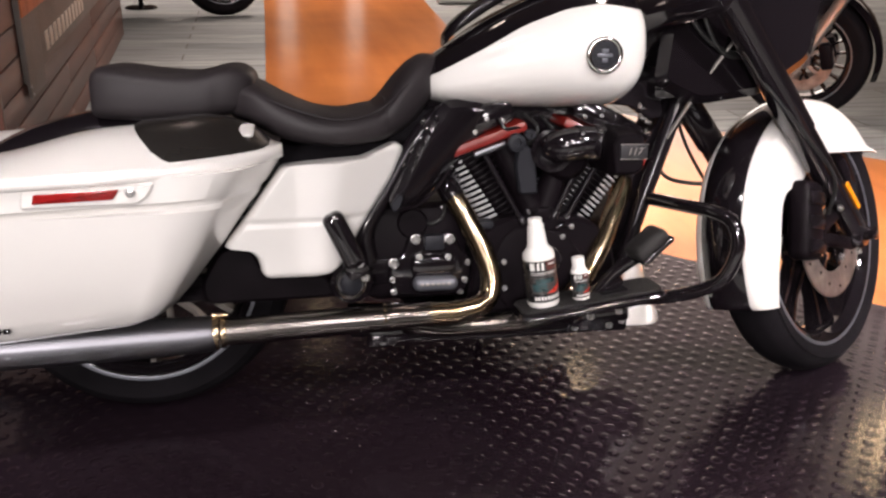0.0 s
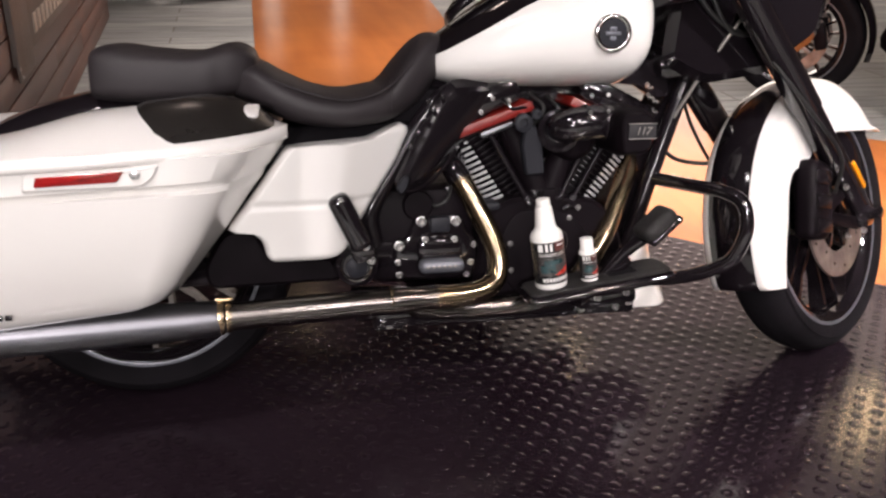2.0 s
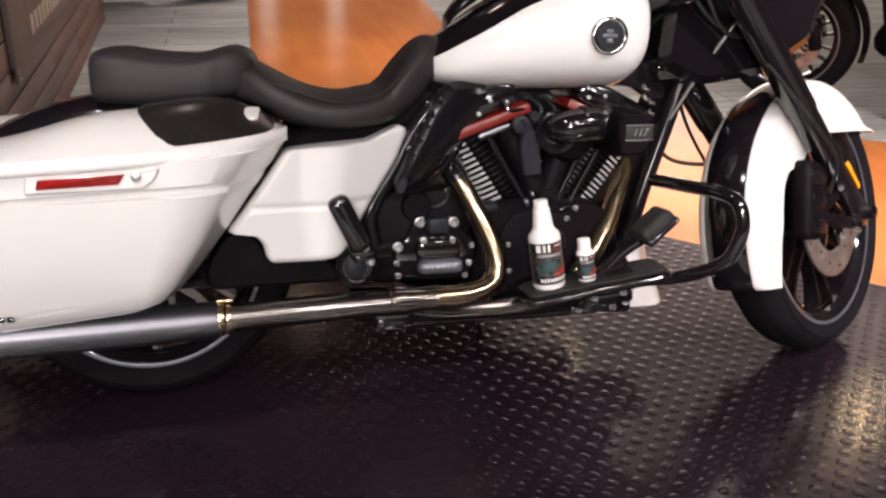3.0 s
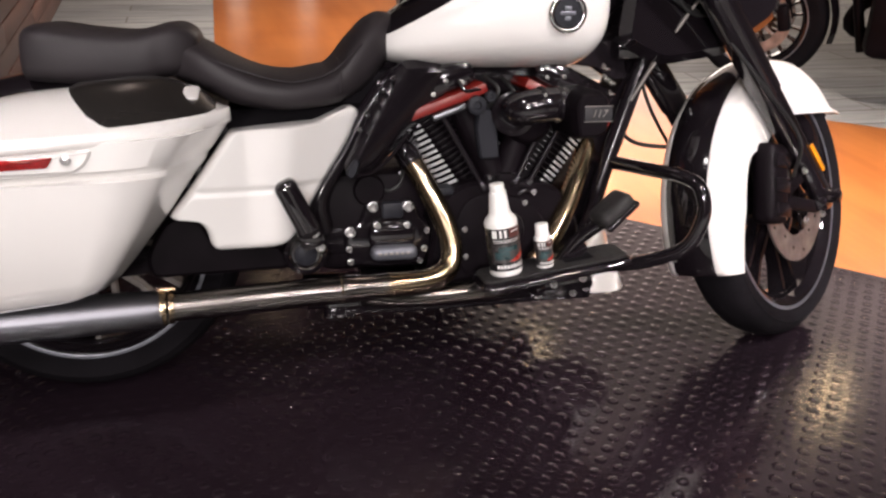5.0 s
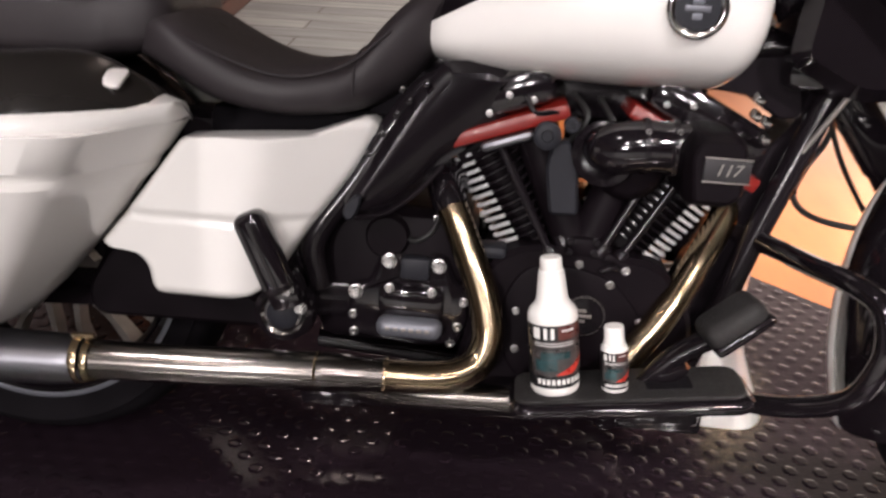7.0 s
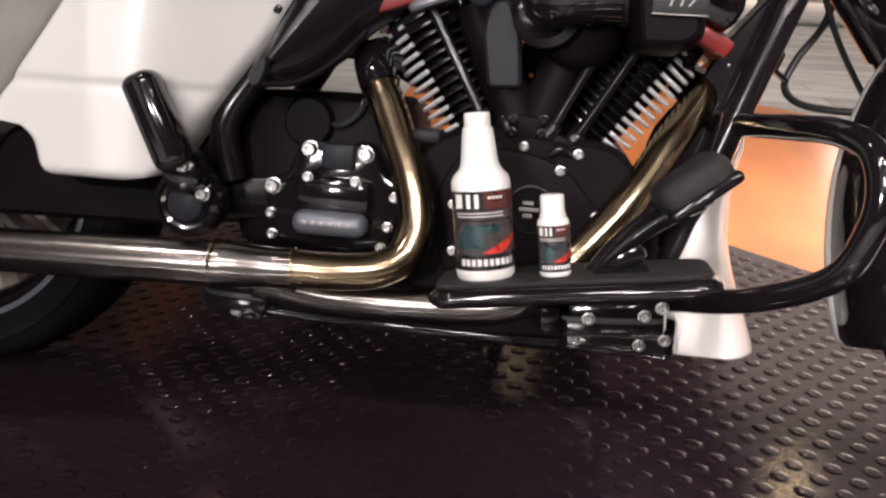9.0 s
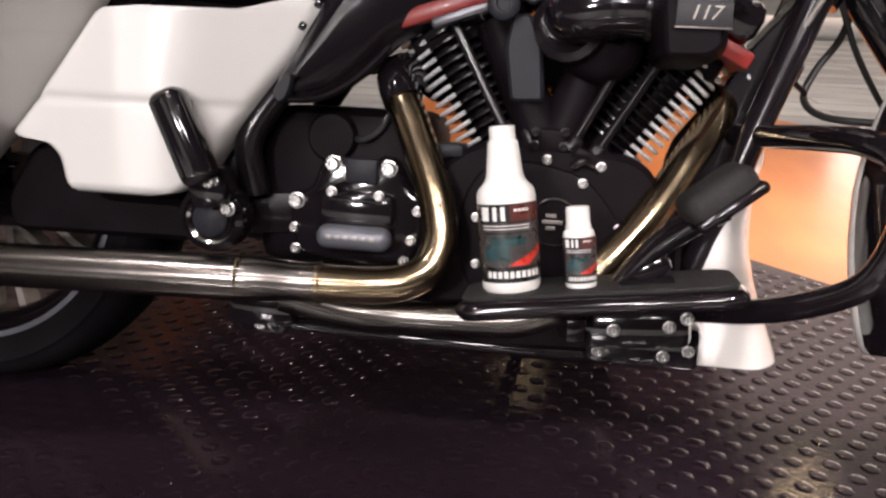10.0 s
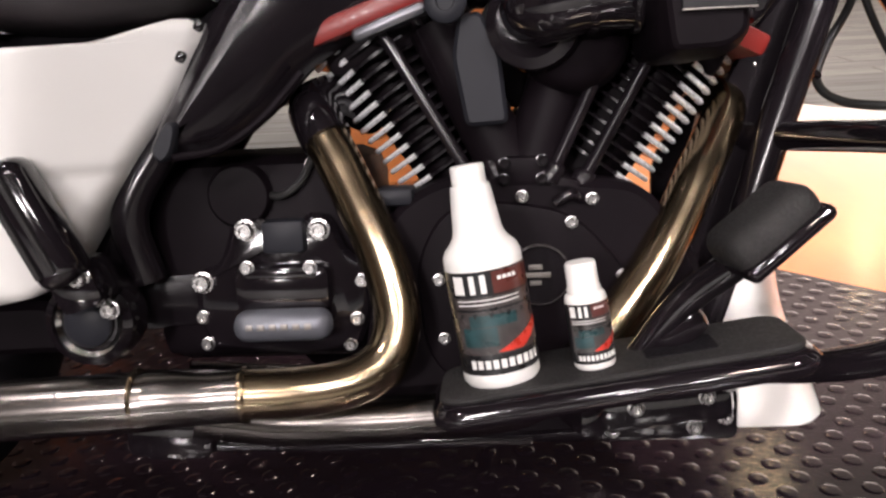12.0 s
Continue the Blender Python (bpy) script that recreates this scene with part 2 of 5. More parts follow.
def loft(rings, cap=True, closed=True):
    """Skin over rings of equally many points."""
    n = len(rings[0])
    v = [tuple(q) for r in rings for q in r]
    f = []
    for i in range(len(rings) - 1):
        for j in range(n if closed else n - 1):
            k = (j + 1) % n
            f.append((i * n + j, i * n + k, (i + 1) * n + k, (i + 1) * n + j))
    if cap:
        f.append(tuple(range(n - 1, -1, -1)))
        f.append(tuple(range((len(rings) - 1) * n, len(rings) * n)))
    return v, f


def frames(path):
    """Tangent and two cross directions along a path, carried without twist."""
    path = [Vector(q) for q in path]
    tang = []
    for i in range(len(path)):
        tang.append((path[min(i + 1, len(path) - 1)] - path[max(i - 1, 0)]).normalized())
    up = Vector((0, 0, 1)) if abs(tang[0].z) < 0.9 else Vector((1, 0, 0))
    out = []
    for q, t in zip(path, tang):
        up = (up - t * up.dot(t)).normalized()
        out.append((q, t, up, t.cross(up)))
    return out


def tube(points, r, n=14, per=6, smooth=True):
    """A round bar along points; r a number or one for each point."""
    path = catmull(points, per) if smooth and len(points) > 2 else points
    radii = catmull([(q,) for q in r], per) if smooth and not isinstance(r, (int, float)) and len(points) > 2 else ([r] * len(path) if isinstance(r, (int, float)) else r)
    rings = []
    for (q, t, a, b), rad in zip(frames(path), radii):
        rad = float(np.ravel(rad)[0])
        rings.append([q + a * (rad * math.cos(2 * math.pi * k / n)) + b * (rad * math.sin(2 * math.pi * k / n)) for k in range(n)])
    return loft(rings)


def lathe(profile, origin, axis, n=32, hollow=False):
    """Turn (radius, height) pairs round an axis."""
    origin, axis = Vector(origin), Vector(axis).normalized()
    up = Vector((0, 0, 1)) if abs(axis.z) < 0.9 else Vector((1, 0, 0))
    a = (up - axis * up.dot(axis)).normalized()
    b = axis.cross(a)
    rings = []
    for r, h in profile:
        r = max(r, 1e-4)
        rings.append([origin + axis * h + a * (r * math.cos(2 * math.pi * k / n)) + b * (r * math.sin(2 * math.pi * k / n)) for k in range(n)])
    return loft(rings + rings[:1], False) if hollow else loft(rings)


def rbox(c, s, bev=0.004, turn=None, seg=2):
    """A box with rounded edges; c its middle, s its sizes, turn a 3x3 or Euler in degrees."""
    bm = bmesh.new()
    bmesh.ops.create_cube(bm, size=1)
    bmesh.ops.scale(bm, vec=s, verts=bm.verts)
    if bev:
        bmesh.ops.bevel(bm, geom=bm.edges[:], offset=min(bev, min(s) * 0.45), segments=seg, profile=0.5, affect="EDGES")
    m = Matrix.Identity(3)
    if turn is not None:
        m = Euler([radians(q) for q in turn]).to_matrix()
    bm.verts.ensure_lookup_table()
    bm.verts.index_update()
    v = [tuple(m @ q.co + Vector(c)) for q in bm.verts]
    f = [tuple(q.index for q in p.verts) for p in bm.faces]
    bm.free()
    return v, f


def inset_ring(ring, d):
    """Move a closed (a, b) outline inward by d along its corner bisectors; counter-clockwise."""
    n = len(ring)
    out = []
    for i in range(n):
        p, q, r = (np.array(ring[k % n], float) for k in (i - 1, i, i + 1))
        e1, e2 = q - p, r - q
        e1, e2 = e1 / (np.linalg.norm(e1) + 1e-9), e2 / (np.linalg.norm(e2) + 1e-9)
        nn = np.array([-(e1 + e2)[1], (e1 + e2)[0]])
        ln = np.linalg.norm(nn)
        nn = nn / ln if ln > 1e-6 else np.array([-e1[1], e1[0]])
        out.append(q + nn * d / max(0.5, abs(nn @ np.array([-e1[1], e1[0]]))))
    return out


def ccw(ring):
    a = sum(p[0] * q[1] - q[0] * p[1] for p, q in zip(ring, ring[1:] + ring[:1]))
    return ring if a > 0 else ring[::-1]


def plate_xz(outline, y_back, profile, smooth=0):
    """An outline in x, z built outward to the rider's right (-y): profile rows (inset, depth beyond y_back)."""
    ring = ccw([tuple(q) for q in (catmull(outline, smooth, True) if smooth else outline)])
    rings = []
    for d, depth in profile:
        r = inset_ring(ring, d) if d else ring
        rings.append([(q[0], y_back - depth, q[1]) for q in r])
    return loft(rings)


def rounded(outline, r, n=4):
    """Round the corners of a closed outline."""
    out = []
    m = len(outline)
    for i in range(m):
        p, q, s = (np.array(outline[k % m], float) for k in (i - 1, i, i + 1))
        a, b = p - q, s - q
        la, lb = np.linalg.norm(a), np.linalg.norm(b)
        d = min(r, la * 0.45, lb * 0.45)
        a, b = q + a / la * d, q + b / lb * d
        for k in range(n + 1):
            t = k / n
            out.append(tuple((1 - t) ** 2 * a + 2 * t * (1 - t) * q + t * t * b))
    return out


def mesh_of(name, vf, mat, angle=38):
    me = bpy.data.meshes.new(name)
    me.from_pydata(vf[0], [], vf[1])
    bm = bmesh.new()
    bm.from_mesh(me)
    bmesh.ops.recalc_face_normals(bm, faces=bm.faces[:])
    bm.to_mesh(me)
    bm.free()
    me.materials.append(mat)
    me.shade_smooth()
    me.set_sharp_from_angle(angle=radians(angle))
    return me


def part(name, vf, mat, parent=None, label="", angle=38, at=None):
    ob = new(name, mesh_of(name, vf, mat, angle))
    if parent is not None:
        ob.parent = parent
    if at is not None:
        ob.matrix_basis = at
    return tagged(ob, label)


def again(ob, at, parent=None):
    """One more piece on the same mesh."""
    o = bpy.data.objects.new(ob.name.split(".")[0], ob.data)
    scene.collection.objects.link(o)
    o.parent = parent if parent is not None else ob.parent
    o.matrix_basis = at
    return o


def thing(name, m, label, category, group=""):
    e = new(name)
    e.empty_display_size = 0.1
    e.matrix_world = m
    return tagged(e, label, category, group)


def turned(p, axis, up=(0, 0, 1)):
    """A placing whose z axis is the given direction."""
    return Matrix.Translation(p) @ Vector(axis).to_track_quat("Z", "Y").to_matrix().to_4x4()


# ---- the room ----


def slab(name, outline, z0, z1, mat, label, kind="structure"):
    ring = ccw([tuple(q) for q in outline])
    v, f = loft([[(x, y, z0) for x, y in ring], [(x, y, z1) for x, y in ring]])
    return tagged(part(name, (v, f), mat), label, name.replace("_", " "), kind=kind)


X0, X1, Y0, Y1, HIGH = -6.0, 10.0, -7.2, 16.0, 3.6
slab("floor", [(X0, Y0), (X1, Y0), (X1, Y1), (X0, Y1)], -0.2, -0.012, TILE, "grey wood-look vinyl plank showroom floor")
slab("wood_floor", [(-0.11, 3.3), (-0.075, 5.3), (-0.04, 8.0), (0.0, 15.9), (1.75, 15.9)] + catmull([(1.62, 10.5), (1.50, 8.7), (1.44, 7.6), (1.36, 6.65), (1.29, 5.9), (1.29, 5.2), (1.42, 4.72), (1.60, 4.53), (2.57, 3.51), (2.82, 3.30), (4.4, 2.0)], 4) + [(4.3, -1.2), (2.5, 0.2)],
     -0.011, -0.006, WOODFLOOR, "glossy orange-stained wood walkway floor")
slab("platform", [(-3.6, 0.70), (3.098, 0.70), (-0.11, 3.745), (-0.9, 3.02), (-3.6, 2.95)], -0.012, 0.0, PLATE, "glossy black coin-stud flooring of the display platform")
slab("ceiling", [(X0, Y0), (X1, Y0), (X1, Y1), (X0, Y1)], HIGH, HIGH + 0.2, CEIL, "black painted showroom ceiling")


def wall(name, x0, x1, y0, y1):
    tagged(part(name, rbox(((x0 + x1) / 2, (y0 + y1) / 2, HIGH / 2 - 0.1), (x1 - x0, y1 - y0, HIGH + 0.2), 0), DARKWALL), "dark brown painted showroom wall", "wall", kind="structure")


wall("wall_west", X0 - 0.2, X0, Y0, Y1)
wall("wall_east", X1, X1 + 0.2, Y0, Y1)
for x0, x1 in [(X0, 0.26), (0.56, 1.45), (1.75, 5.3), (9.8, X1)]:
    wall("wall_north", x0, x1, Y1, Y1 + 0.2)
tagged(part("wall_north", rbox((7.55, Y1 + 0.1, 0.4), (4.5, 0.2, 1.2), 0), DARKWALL), "dark brown painted showroom wall", "wall", kind="structure")
for x0, x1, z in [(0.26, 0.56, 2.2), (1.45, 1.75, 2.2), (5.3, 9.8, 3.2)]:
    tagged(part("wall_north", rbox(((x0 + x1) / 2, Y1 + 0.1, (z + HIGH) / 2), (x1 - x0, 0.2, HIGH - z), 0), DARKWALL), "dark brown painted showroom wall", "wall", kind="structure")
# Unseen glow behind the two wall slots, added for pale streaks on the wood.
SLOT_GLOW = bpy.data.materials.new("bright_outdoors")
SLOT_GLOW.use_nodes = True
SLOT_GLOW.node_tree.nodes["Principled BSDF"].inputs["Emission Color"].default_value = (1.0, 0.93, 0.82, 1)
SLOT_GLOW.node_tree.nodes["Principled BSDF"].inputs["Emission Strength"].default_value = 0.45
tagged(part("backdrop", rbox((1.0, Y1 + 0.7, 1.2), (3.2, 0.02, 3.0), 0), SLOT_GLOW), "unseen glowing panel behind two wall slots", "backdrop", kind="structure")
# Glowing panel added beyond an unseen wall opening to give the wood its glare.
GLARE_GLOW = bpy.data.materials.new("bright_street_daylight")
GLARE_GLOW.use_nodes = True
GLARE_GLOW.node_tree.nodes["Principled BSDF"].inputs["Emission Color"].default_value = (1.0, 0.88, 0.80, 1)
GLARE_GLOW.node_tree.nodes["Principled BSDF"].inputs["Emission Strength"].default_value = 2.6
tagged(part("backdrop", rbox((7.0, Y1 + 0.7, 1.6), (7.4, 0.02, 3.6), 0), GLARE_GLOW), "unseen glowing panel added for the glare on the wood floor", "backdrop", kind="structure")
wall("wall_south", X0, X1, Y0 - 0.2, Y0)

# ---- the motorcycle ----
bike = thing("motorcycle", pose(-0.381, 1.875, 0, 0, 0, -2.35) @ pose(0, 0, 0, -9.5, 0, 0),
             "white and gloss black touring motorcycle leaning on its side stand", "motorcycle")
WHEELBASE, RAKE, STEER = 1.597, 21.0, 35.0


def ring_section(x, zb, zt, hw, power=2.5, n=40, yc=0.0):
    zc, hh = (zb + zt) / 2, (zt - zb) / 2
    out = []
    for k in range(n):
        a = 2 * math.pi * k / n
        c, s = math.cos(a), math.sin(a)
        out.append((x, yc + hw * math.copysign(abs(c) ** (2 / power), c), zc + hh * math.copysign(abs(s) ** (2 / power), s)))
    return out


def sectioned(rows, power=2.5, n=40, per=5):
    """Loft over rows of x, bottom, top, half width."""
    return [ring_section(*q, power=power, n=n) for q in catmull(rows, per)]


# fuel tank: white flanks, black crown
TANK = [(0.622, 0.705, 0.735, 0.05), (0.634, 0.688, 0.768, 0.098), (0.676, 0.676, 0.800, 0.132), (0.770, 0.668, 0.862, 0.168), (0.880, 0.664, 0.913, 0.196),
        (0.980, 0.664, 0.938, 0.212), (1.045, 0.670, 0.933, 0.208), (1.082, 0.698, 0.908, 0.185), (1.098, 0.748, 0.858, 0.12)]


def paint_line(x):
    """Height of the line between white flank and black crown."""
    return float(np.interp(x, [0.60, 0.64, 0.73, 0.825, 0.91, 0.98, 1.10], [0.728, 0.744, 0.792, 0.846, 0.878, 0.890, 0.874]))


def arc_section(x, zb, zt, hw, a0, a1, n, power=2.45):
    zc, hh = (zb + zt) / 2, (zt - zb) / 2
    out = []
    for k in range(n + 1):
        a = a0 + (a1 - a0) * k / n
        c, q = math.cos(a), math.sin(a)
        out.append((x, hw * math.copysign(abs(c) ** (2 / power), c), zc + hh * math.copysign(abs(q) ** (2 / power), q)))
    return out


white_rows, crown_rows, belly_rows = {-1: [], 1: []}, [], []
for x, zb, zt, hw in catmull(TANK, 5):
    zc, hh = (zb + zt) / 2, (zt - zb) / 2
    u = max(-0.9, min(0.985, (paint_line(x) - zc) / hh))
    cutoff = math.asin(math.copysign(abs(u) ** (2.45 / 2), u))
    low = radians(68)
    white_rows[-1].append(arc_section(x, zb, zt, hw, math.pi - cutoff, math.pi + low, 24))
    white_rows[1].append(arc_section(x, zb, zt, hw, -low, cutoff, 24))
    crown_rows.append(arc_section(x, zb, zt, hw, cutoff, math.pi - cutoff, 24))
    belly_rows.append(arc_section(x, zb, zt, hw, math.pi + low, 2 * math.pi - low, 16))
tank = part("fuel_tank", merged(loft(white_rows[-1], False, False), loft(white_rows[1], False, False)), WHITE, bike, "pearl white fuel tank flanks", 60)
part("tank_crown", loft(crown_rows, True, False), BLACK, tank, "gloss black tank top", 60)
part("tank_belly", loft(belly_rows, True, False), BLACK, tank, "black tank underside", 60)
part("tank_console", loft(sectioned([(0.675, 0.80, 0.830, 0.03), (0.715, 0.84, 0.873, 0.05), (0.85, 0.918, 0.953, 0.055), (0.99, 0.943, 0.973, 0.055), (1.045, 0.938, 0.963, 0.04)], 3, 20)), SATIN, tank)
spot = Vector((0.982, -0.2125, 0.785))
out = Vector((-0.04, -1, -0.02)).normalized()
badge = part("tank_badge", lathe([(0.028 + 0.0058 + 0.0060 * math.cos(a), 0.002 + 0.0060 * math.sin(a)) for a in (radians(-60 + 24 * k) for k in range(13))], spot, out, 40, True), CHROME, tank, "round chrome tank badge ring")
part("badge_centre", lathe([(0.0295, 0.001), (0.0295, 0.0045), (0.010, 0.0055), (0.0, 0.0055)], spot, out, 32), SLATE, tank)
b_at = turned(spot + out * 0.006, out)
part("badge_emblem", merged(rbox((0, 0, 0), (0.032, 0.007, 0.002), 0.0008), rbox((0, 0.009, 0), (0.014, 0.008, 0.002), 0.0008), rbox((0, -0.010, 0), (0.012, 0.008, 0.002), 0.0008)), PLAQUE, tank, "", 38, b_at)

# seat: rider bucket and passenger pad
SEAT = [(0.212, 0.655, 0.738, 0.13), (0.26, 0.635, 0.734, 0.158), (0.32, 0.606, 0.702, 0.172), (0.38, 0.594, 0.676, 0.178), (0.44, 0.590, 0.667, 0.175),
        (0.495, 0.594, 0.676, 0.162), (0.515, 0.597, 0.680, 0.156), (0.535, 0.602, 0.697, 0.148), (0.555, 0.610, 0.724, 0.142), (0.575, 0.620, 0.748, 0.134), (0.602, 0.640, 0.774, 0.120), (0.63, 0.674, 0.787, 0.10), (0.658, 0.715, 0.782, 0.07)]
seat = part("rider_seat", loft(sectioned(SEAT, 3.0, 40)), VINYL, bike, "black vinyl bucket seat", 70)
PILLION = [(-0.062, 0.668, 0.738, 0.125), (-0.056, 0.660, 0.760, 0.145), (-0.02, 0.655, 0.768, 0.155), (0.05, 0.652, 0.758, 0.158), (0.13, 0.652, 0.752, 0.158), (0.165, 0.655, 0.757, 0.156),
           (0.185, 0.660, 0.763, 0.152), (0.215, 0.664, 0.768, 0.146), (0.240, 0.675, 0.762, 0.136), (0.256, 0.695, 0.750, 0.120), (0.262, 0.710, 0.735, 0.100)]
part("pillion_pad", loft(sectioned(PILLION, 4.6, 48)), VINYL, seat, "black vinyl passenger pad", 60)
part("seat_pan", merged(rbox((0.46, 0, 0.555), (0.32, 0.17, 0.09), 0.02), rbox((0.60, 0, 0.62), (0.12, 0.13, 0.10), 0.02)), RUBBER, seat)
part("seat_seam", merged(tube([(0.27, -0.150, 0.705), (0.36, -0.165, 0.672), (0.44, -0.163, 0.655), (0.52, -0.15, 0.675), (0.58, -0.125, 0.725)], 0.0022, 6),
                         tube([(0.238, -0.120, 0.722), (0.254, -0.06, 0.735), (0.257, 0.0, 0.737), (0.254, 0.06, 0.735)], 0.003, 6)), VINYL, seat)
fold = [q for q in ring_section(0.533, 0.602, 0.6965, 0.1485, 3.0, 48) if q[2] > 0.625 and q[1] < 0.06]
part("nose_seam", tube(fold, 0.0022, 6), VINYL, seat, "stitched seam across the seat nose")
part("grab_strap_slot", rbox((0.290, -0.020, 0.7125), (0.060, 0.016, 0.009), 0.003, (0, 27, 25)), BLACK, seat)


# side cover
SIDE = [(0.312, 0.571), (0.390, 0.575), (0.476, 0.577), (0.512, 0.590), (0.545, 0.601), (0.564, 0.599), (0.571, 0.584), (0.546, 0.530), (0.500, 0.467), (0.464, 0.413), (0.430, 0.355), (0.412, 0.341), (0.380, 0.336), (0.276, 0.336), (0.263, 0.347), (0.256, 0.381), (0.236, 0.399), (0.185, 0.403), (0.222, 0.448), (0.268, 0.510)]


def span(outline, z):
    """Left and right ends of an outline at a height."""
    xs = []
    for (x0, z0), (x1, z1) in zip(outline, outline[1:] + outline[:1]):
        if (z0 - z) * (z1 - z) <= 0 and z0 != z1:
            xs.append(x0 + (x1 - x0) * (z - z0) / (z1 - z0))
    return min(xs), max(xs)


ring = rounded(SIDE, 0.014, 4)
lo_z, hi_z = min(q[1] for q in ring), max(q[1] for q in ring)
levels = [lo_z + 0.0006 + (hi_z - lo_z - 0.0012) * k / 60 for k in range(61)]
rows = []
for z in levels:
    a, b = span(ring, z)
    rim = min(1.0, max(0.0, min(z - lo_z, hi_z - z)) / 0.012) ** 0.5
    row = []
    for k in range(29):
        u = k / 28
        u = u + 0.06 * math.sin(2 * math.pi * u) * -1
        x = a + (b - a) * u
        edge = min(1.0, max(0.0, min(x - a, b - x)) / 0.012) ** 0.5
        lean_in = 0.39 + 0.15 * (z - 0.34)
        y = -0.232 + 0.72 * 0.010 * math.log(1 + math.exp((x - lean_in) / 0.010))
        y += 0.014 * (1 - min(edge, rim)) + 0.004 * math.exp(-(((z - 0.455) / 0.006) ** 2)) + 0.003 / (1 + math.exp((z - 0.455) / 0.003))
        row.append((x, y, z))
    back = [(x, y + 0.045, z) for x, y, z in row[::-1]]
    rows.append(row + back)
side = part("side_cover", loft(rows), WHITE, bike, "pearl white side cover", 50)
part("side_bracket", plate_xz(rounded([(0.13, 0.31), (0.17, 0.385), (0.215, 0.397), (0.245, 0.382), (0.262, 0.345), (0.285, 0.325), (0.40, 0.325), (0.42, 0.27), (0.14, 0.265)], 0.02), -0.06, [(0, 0), (0, 0.085), (0.008, 0.095)]), CAST, bike, "dull black bag support bracket")

# saddlebags


def bag_body(sign):
    rows = [(0.262, -0.40, 0.074, 0.335, 0.20), (0.275, -0.41, 0.098, 0.352, 0.18), (0.31, -0.415, 0.130, 0.372, 0.17), (0.40, -0.42, 0.196, 0.396, 0.16), (0.490, -0.425, 0.252, 0.414, 0.16),
            (0.512, -0.425, 0.268, 0.418, 0.16), (0.518, -0.425, 0.272, 0.406, 0.16), (0.527, -0.425, 0.278, 0.408, 0.16), (0.535, -0.425, 0.285, 0.422, 0.16), (0.584, -0.43, 0.316, 0.426, 0.16)]
    rings = []
    for z, xr, xf, lo, li in rows:
        k = 0.35 + 0.65 * min(1.0, max(0.0, (z - 0.262) / 0.298))
        outline = rounded([(xr, li), (xf - 0.005, li), (xf, li + 0.07), (xf - 0.075 * k, lo - 0.022), (xf - 0.15 * k, lo), (xr + 0.1, lo), (xr, lo - 0.05)], 0.035, 5)
        rings.append([(x, sign * y, z + max(0.0, (0.56 - z) / 0.298) * (0.022 + 0.10 * x) + 0.035 * (x - 0.1) * (z > 0.515)) for x, y in outline])
    return loft(rings)


LID = [(-0.44, 0.36, 0.562, 0.592, 0.20), (-0.40, 0.415, 0.562, 0.597, 0.16), (-0.2, 0.432, 0.564, 0.615, 0.15), (-0.05, 0.434, 0.569, 0.652, 0.15), (0.06, 0.430, 0.575, 0.664, 0.15), (0.15, 0.412, 0.580, 0.670, 0.15),
       (0.22, 0.376, 0.585, 0.661, 0.155), (0.28, 0.318, 0.590, 0.632, 0.17), (0.318, 0.262, 0.595, 0.616, 0.19)]
LID_FINE = [tuple(q) for q in catmull(LID, 8)]


def lid_at(x):
    """Outer edge, seam height, crown height and inner edge of the lid at x."""
    xs = [q[0] for q in LID_FINE]
    return [float(np.interp(x, xs, [q[k] for q in LID_FINE])) for k in (1, 2, 3, 4)]


def lid_point(x, q):
    """The lid's upper skin from its outer shoulder (0) to its inner edge (1)."""
    lo, z0, top, inner = lid_at(x)
    y = lo - 0.006 - (lo - 0.006 - inner) * q
    return y, z0 + 0.026 + (top - z0 - 0.026) * math.sin(math.pi / 2 * min(1.0, q / 0.55)) ** 0.9 - 0.10 * max(0.0, q - 0.55) ** 1.5


def bag_lid(sign):
    rings = []
    for x in [-0.44, -0.43, -0.41] + [-0.38 + 0.69 * k / 30 for k in range(31)] + [0.316]:
        lo, z0, top, inner = lid_at(x)
        sec = [(lo - 0.002, z0), (lo + 0.003, z0 + 0.004), (lo + 0.004, z0 + 0.012), (lo + 0.001, z0 + 0.022)]
        sec += [lid_point(x, k / 12) for k in range(13)] + [(inner, z0)]
        rings.append([(x, sign * y, z) for y, z in sec])
    return loft(rings)


def lid_cover(sign):
    """Moulded panel that follows the lid, a few millimetres proud, with a raised swoosh."""
    rings = []
    n = 22
    for i in range(n + 1):
        u = i / n
        end = min(1.0, min(u, 1 - u) / 0.08)
        q0 = 0.015 + 0.10 * (1 - end ** 0.5)
        q1 = 0.95 - 0.10 * (1 - end ** 0.5)
        row = []
        for k in range(15):
            q = q0 + (q1 - q0) * k / 14
            left = 0.108 - 0.060 * math.sin(math.pi / 2 * min(1.0, q / 0.5))
            x = left + (0.292 - left) * u
            y, z = lid_point(min(x, 0.31), q)
            e = min(1.0, min(k, 14 - k) / 2.0) * min(1.0, end * 1.6)
            swoosh = 0.005 * math.exp(-(((q - 0.62 + 0.5 * (u - 0.55)) / 0.10) ** 2)) * (0.25 < u < 0.95)
            row.append((x, sign * y, z + 0.0015 + 0.0055 * e + swoosh * e))
        under = [(x, y, z - 0.02) for x, y, z in (row[-1], row[0])]
        rings.append(row + under)
    return loft(rings)


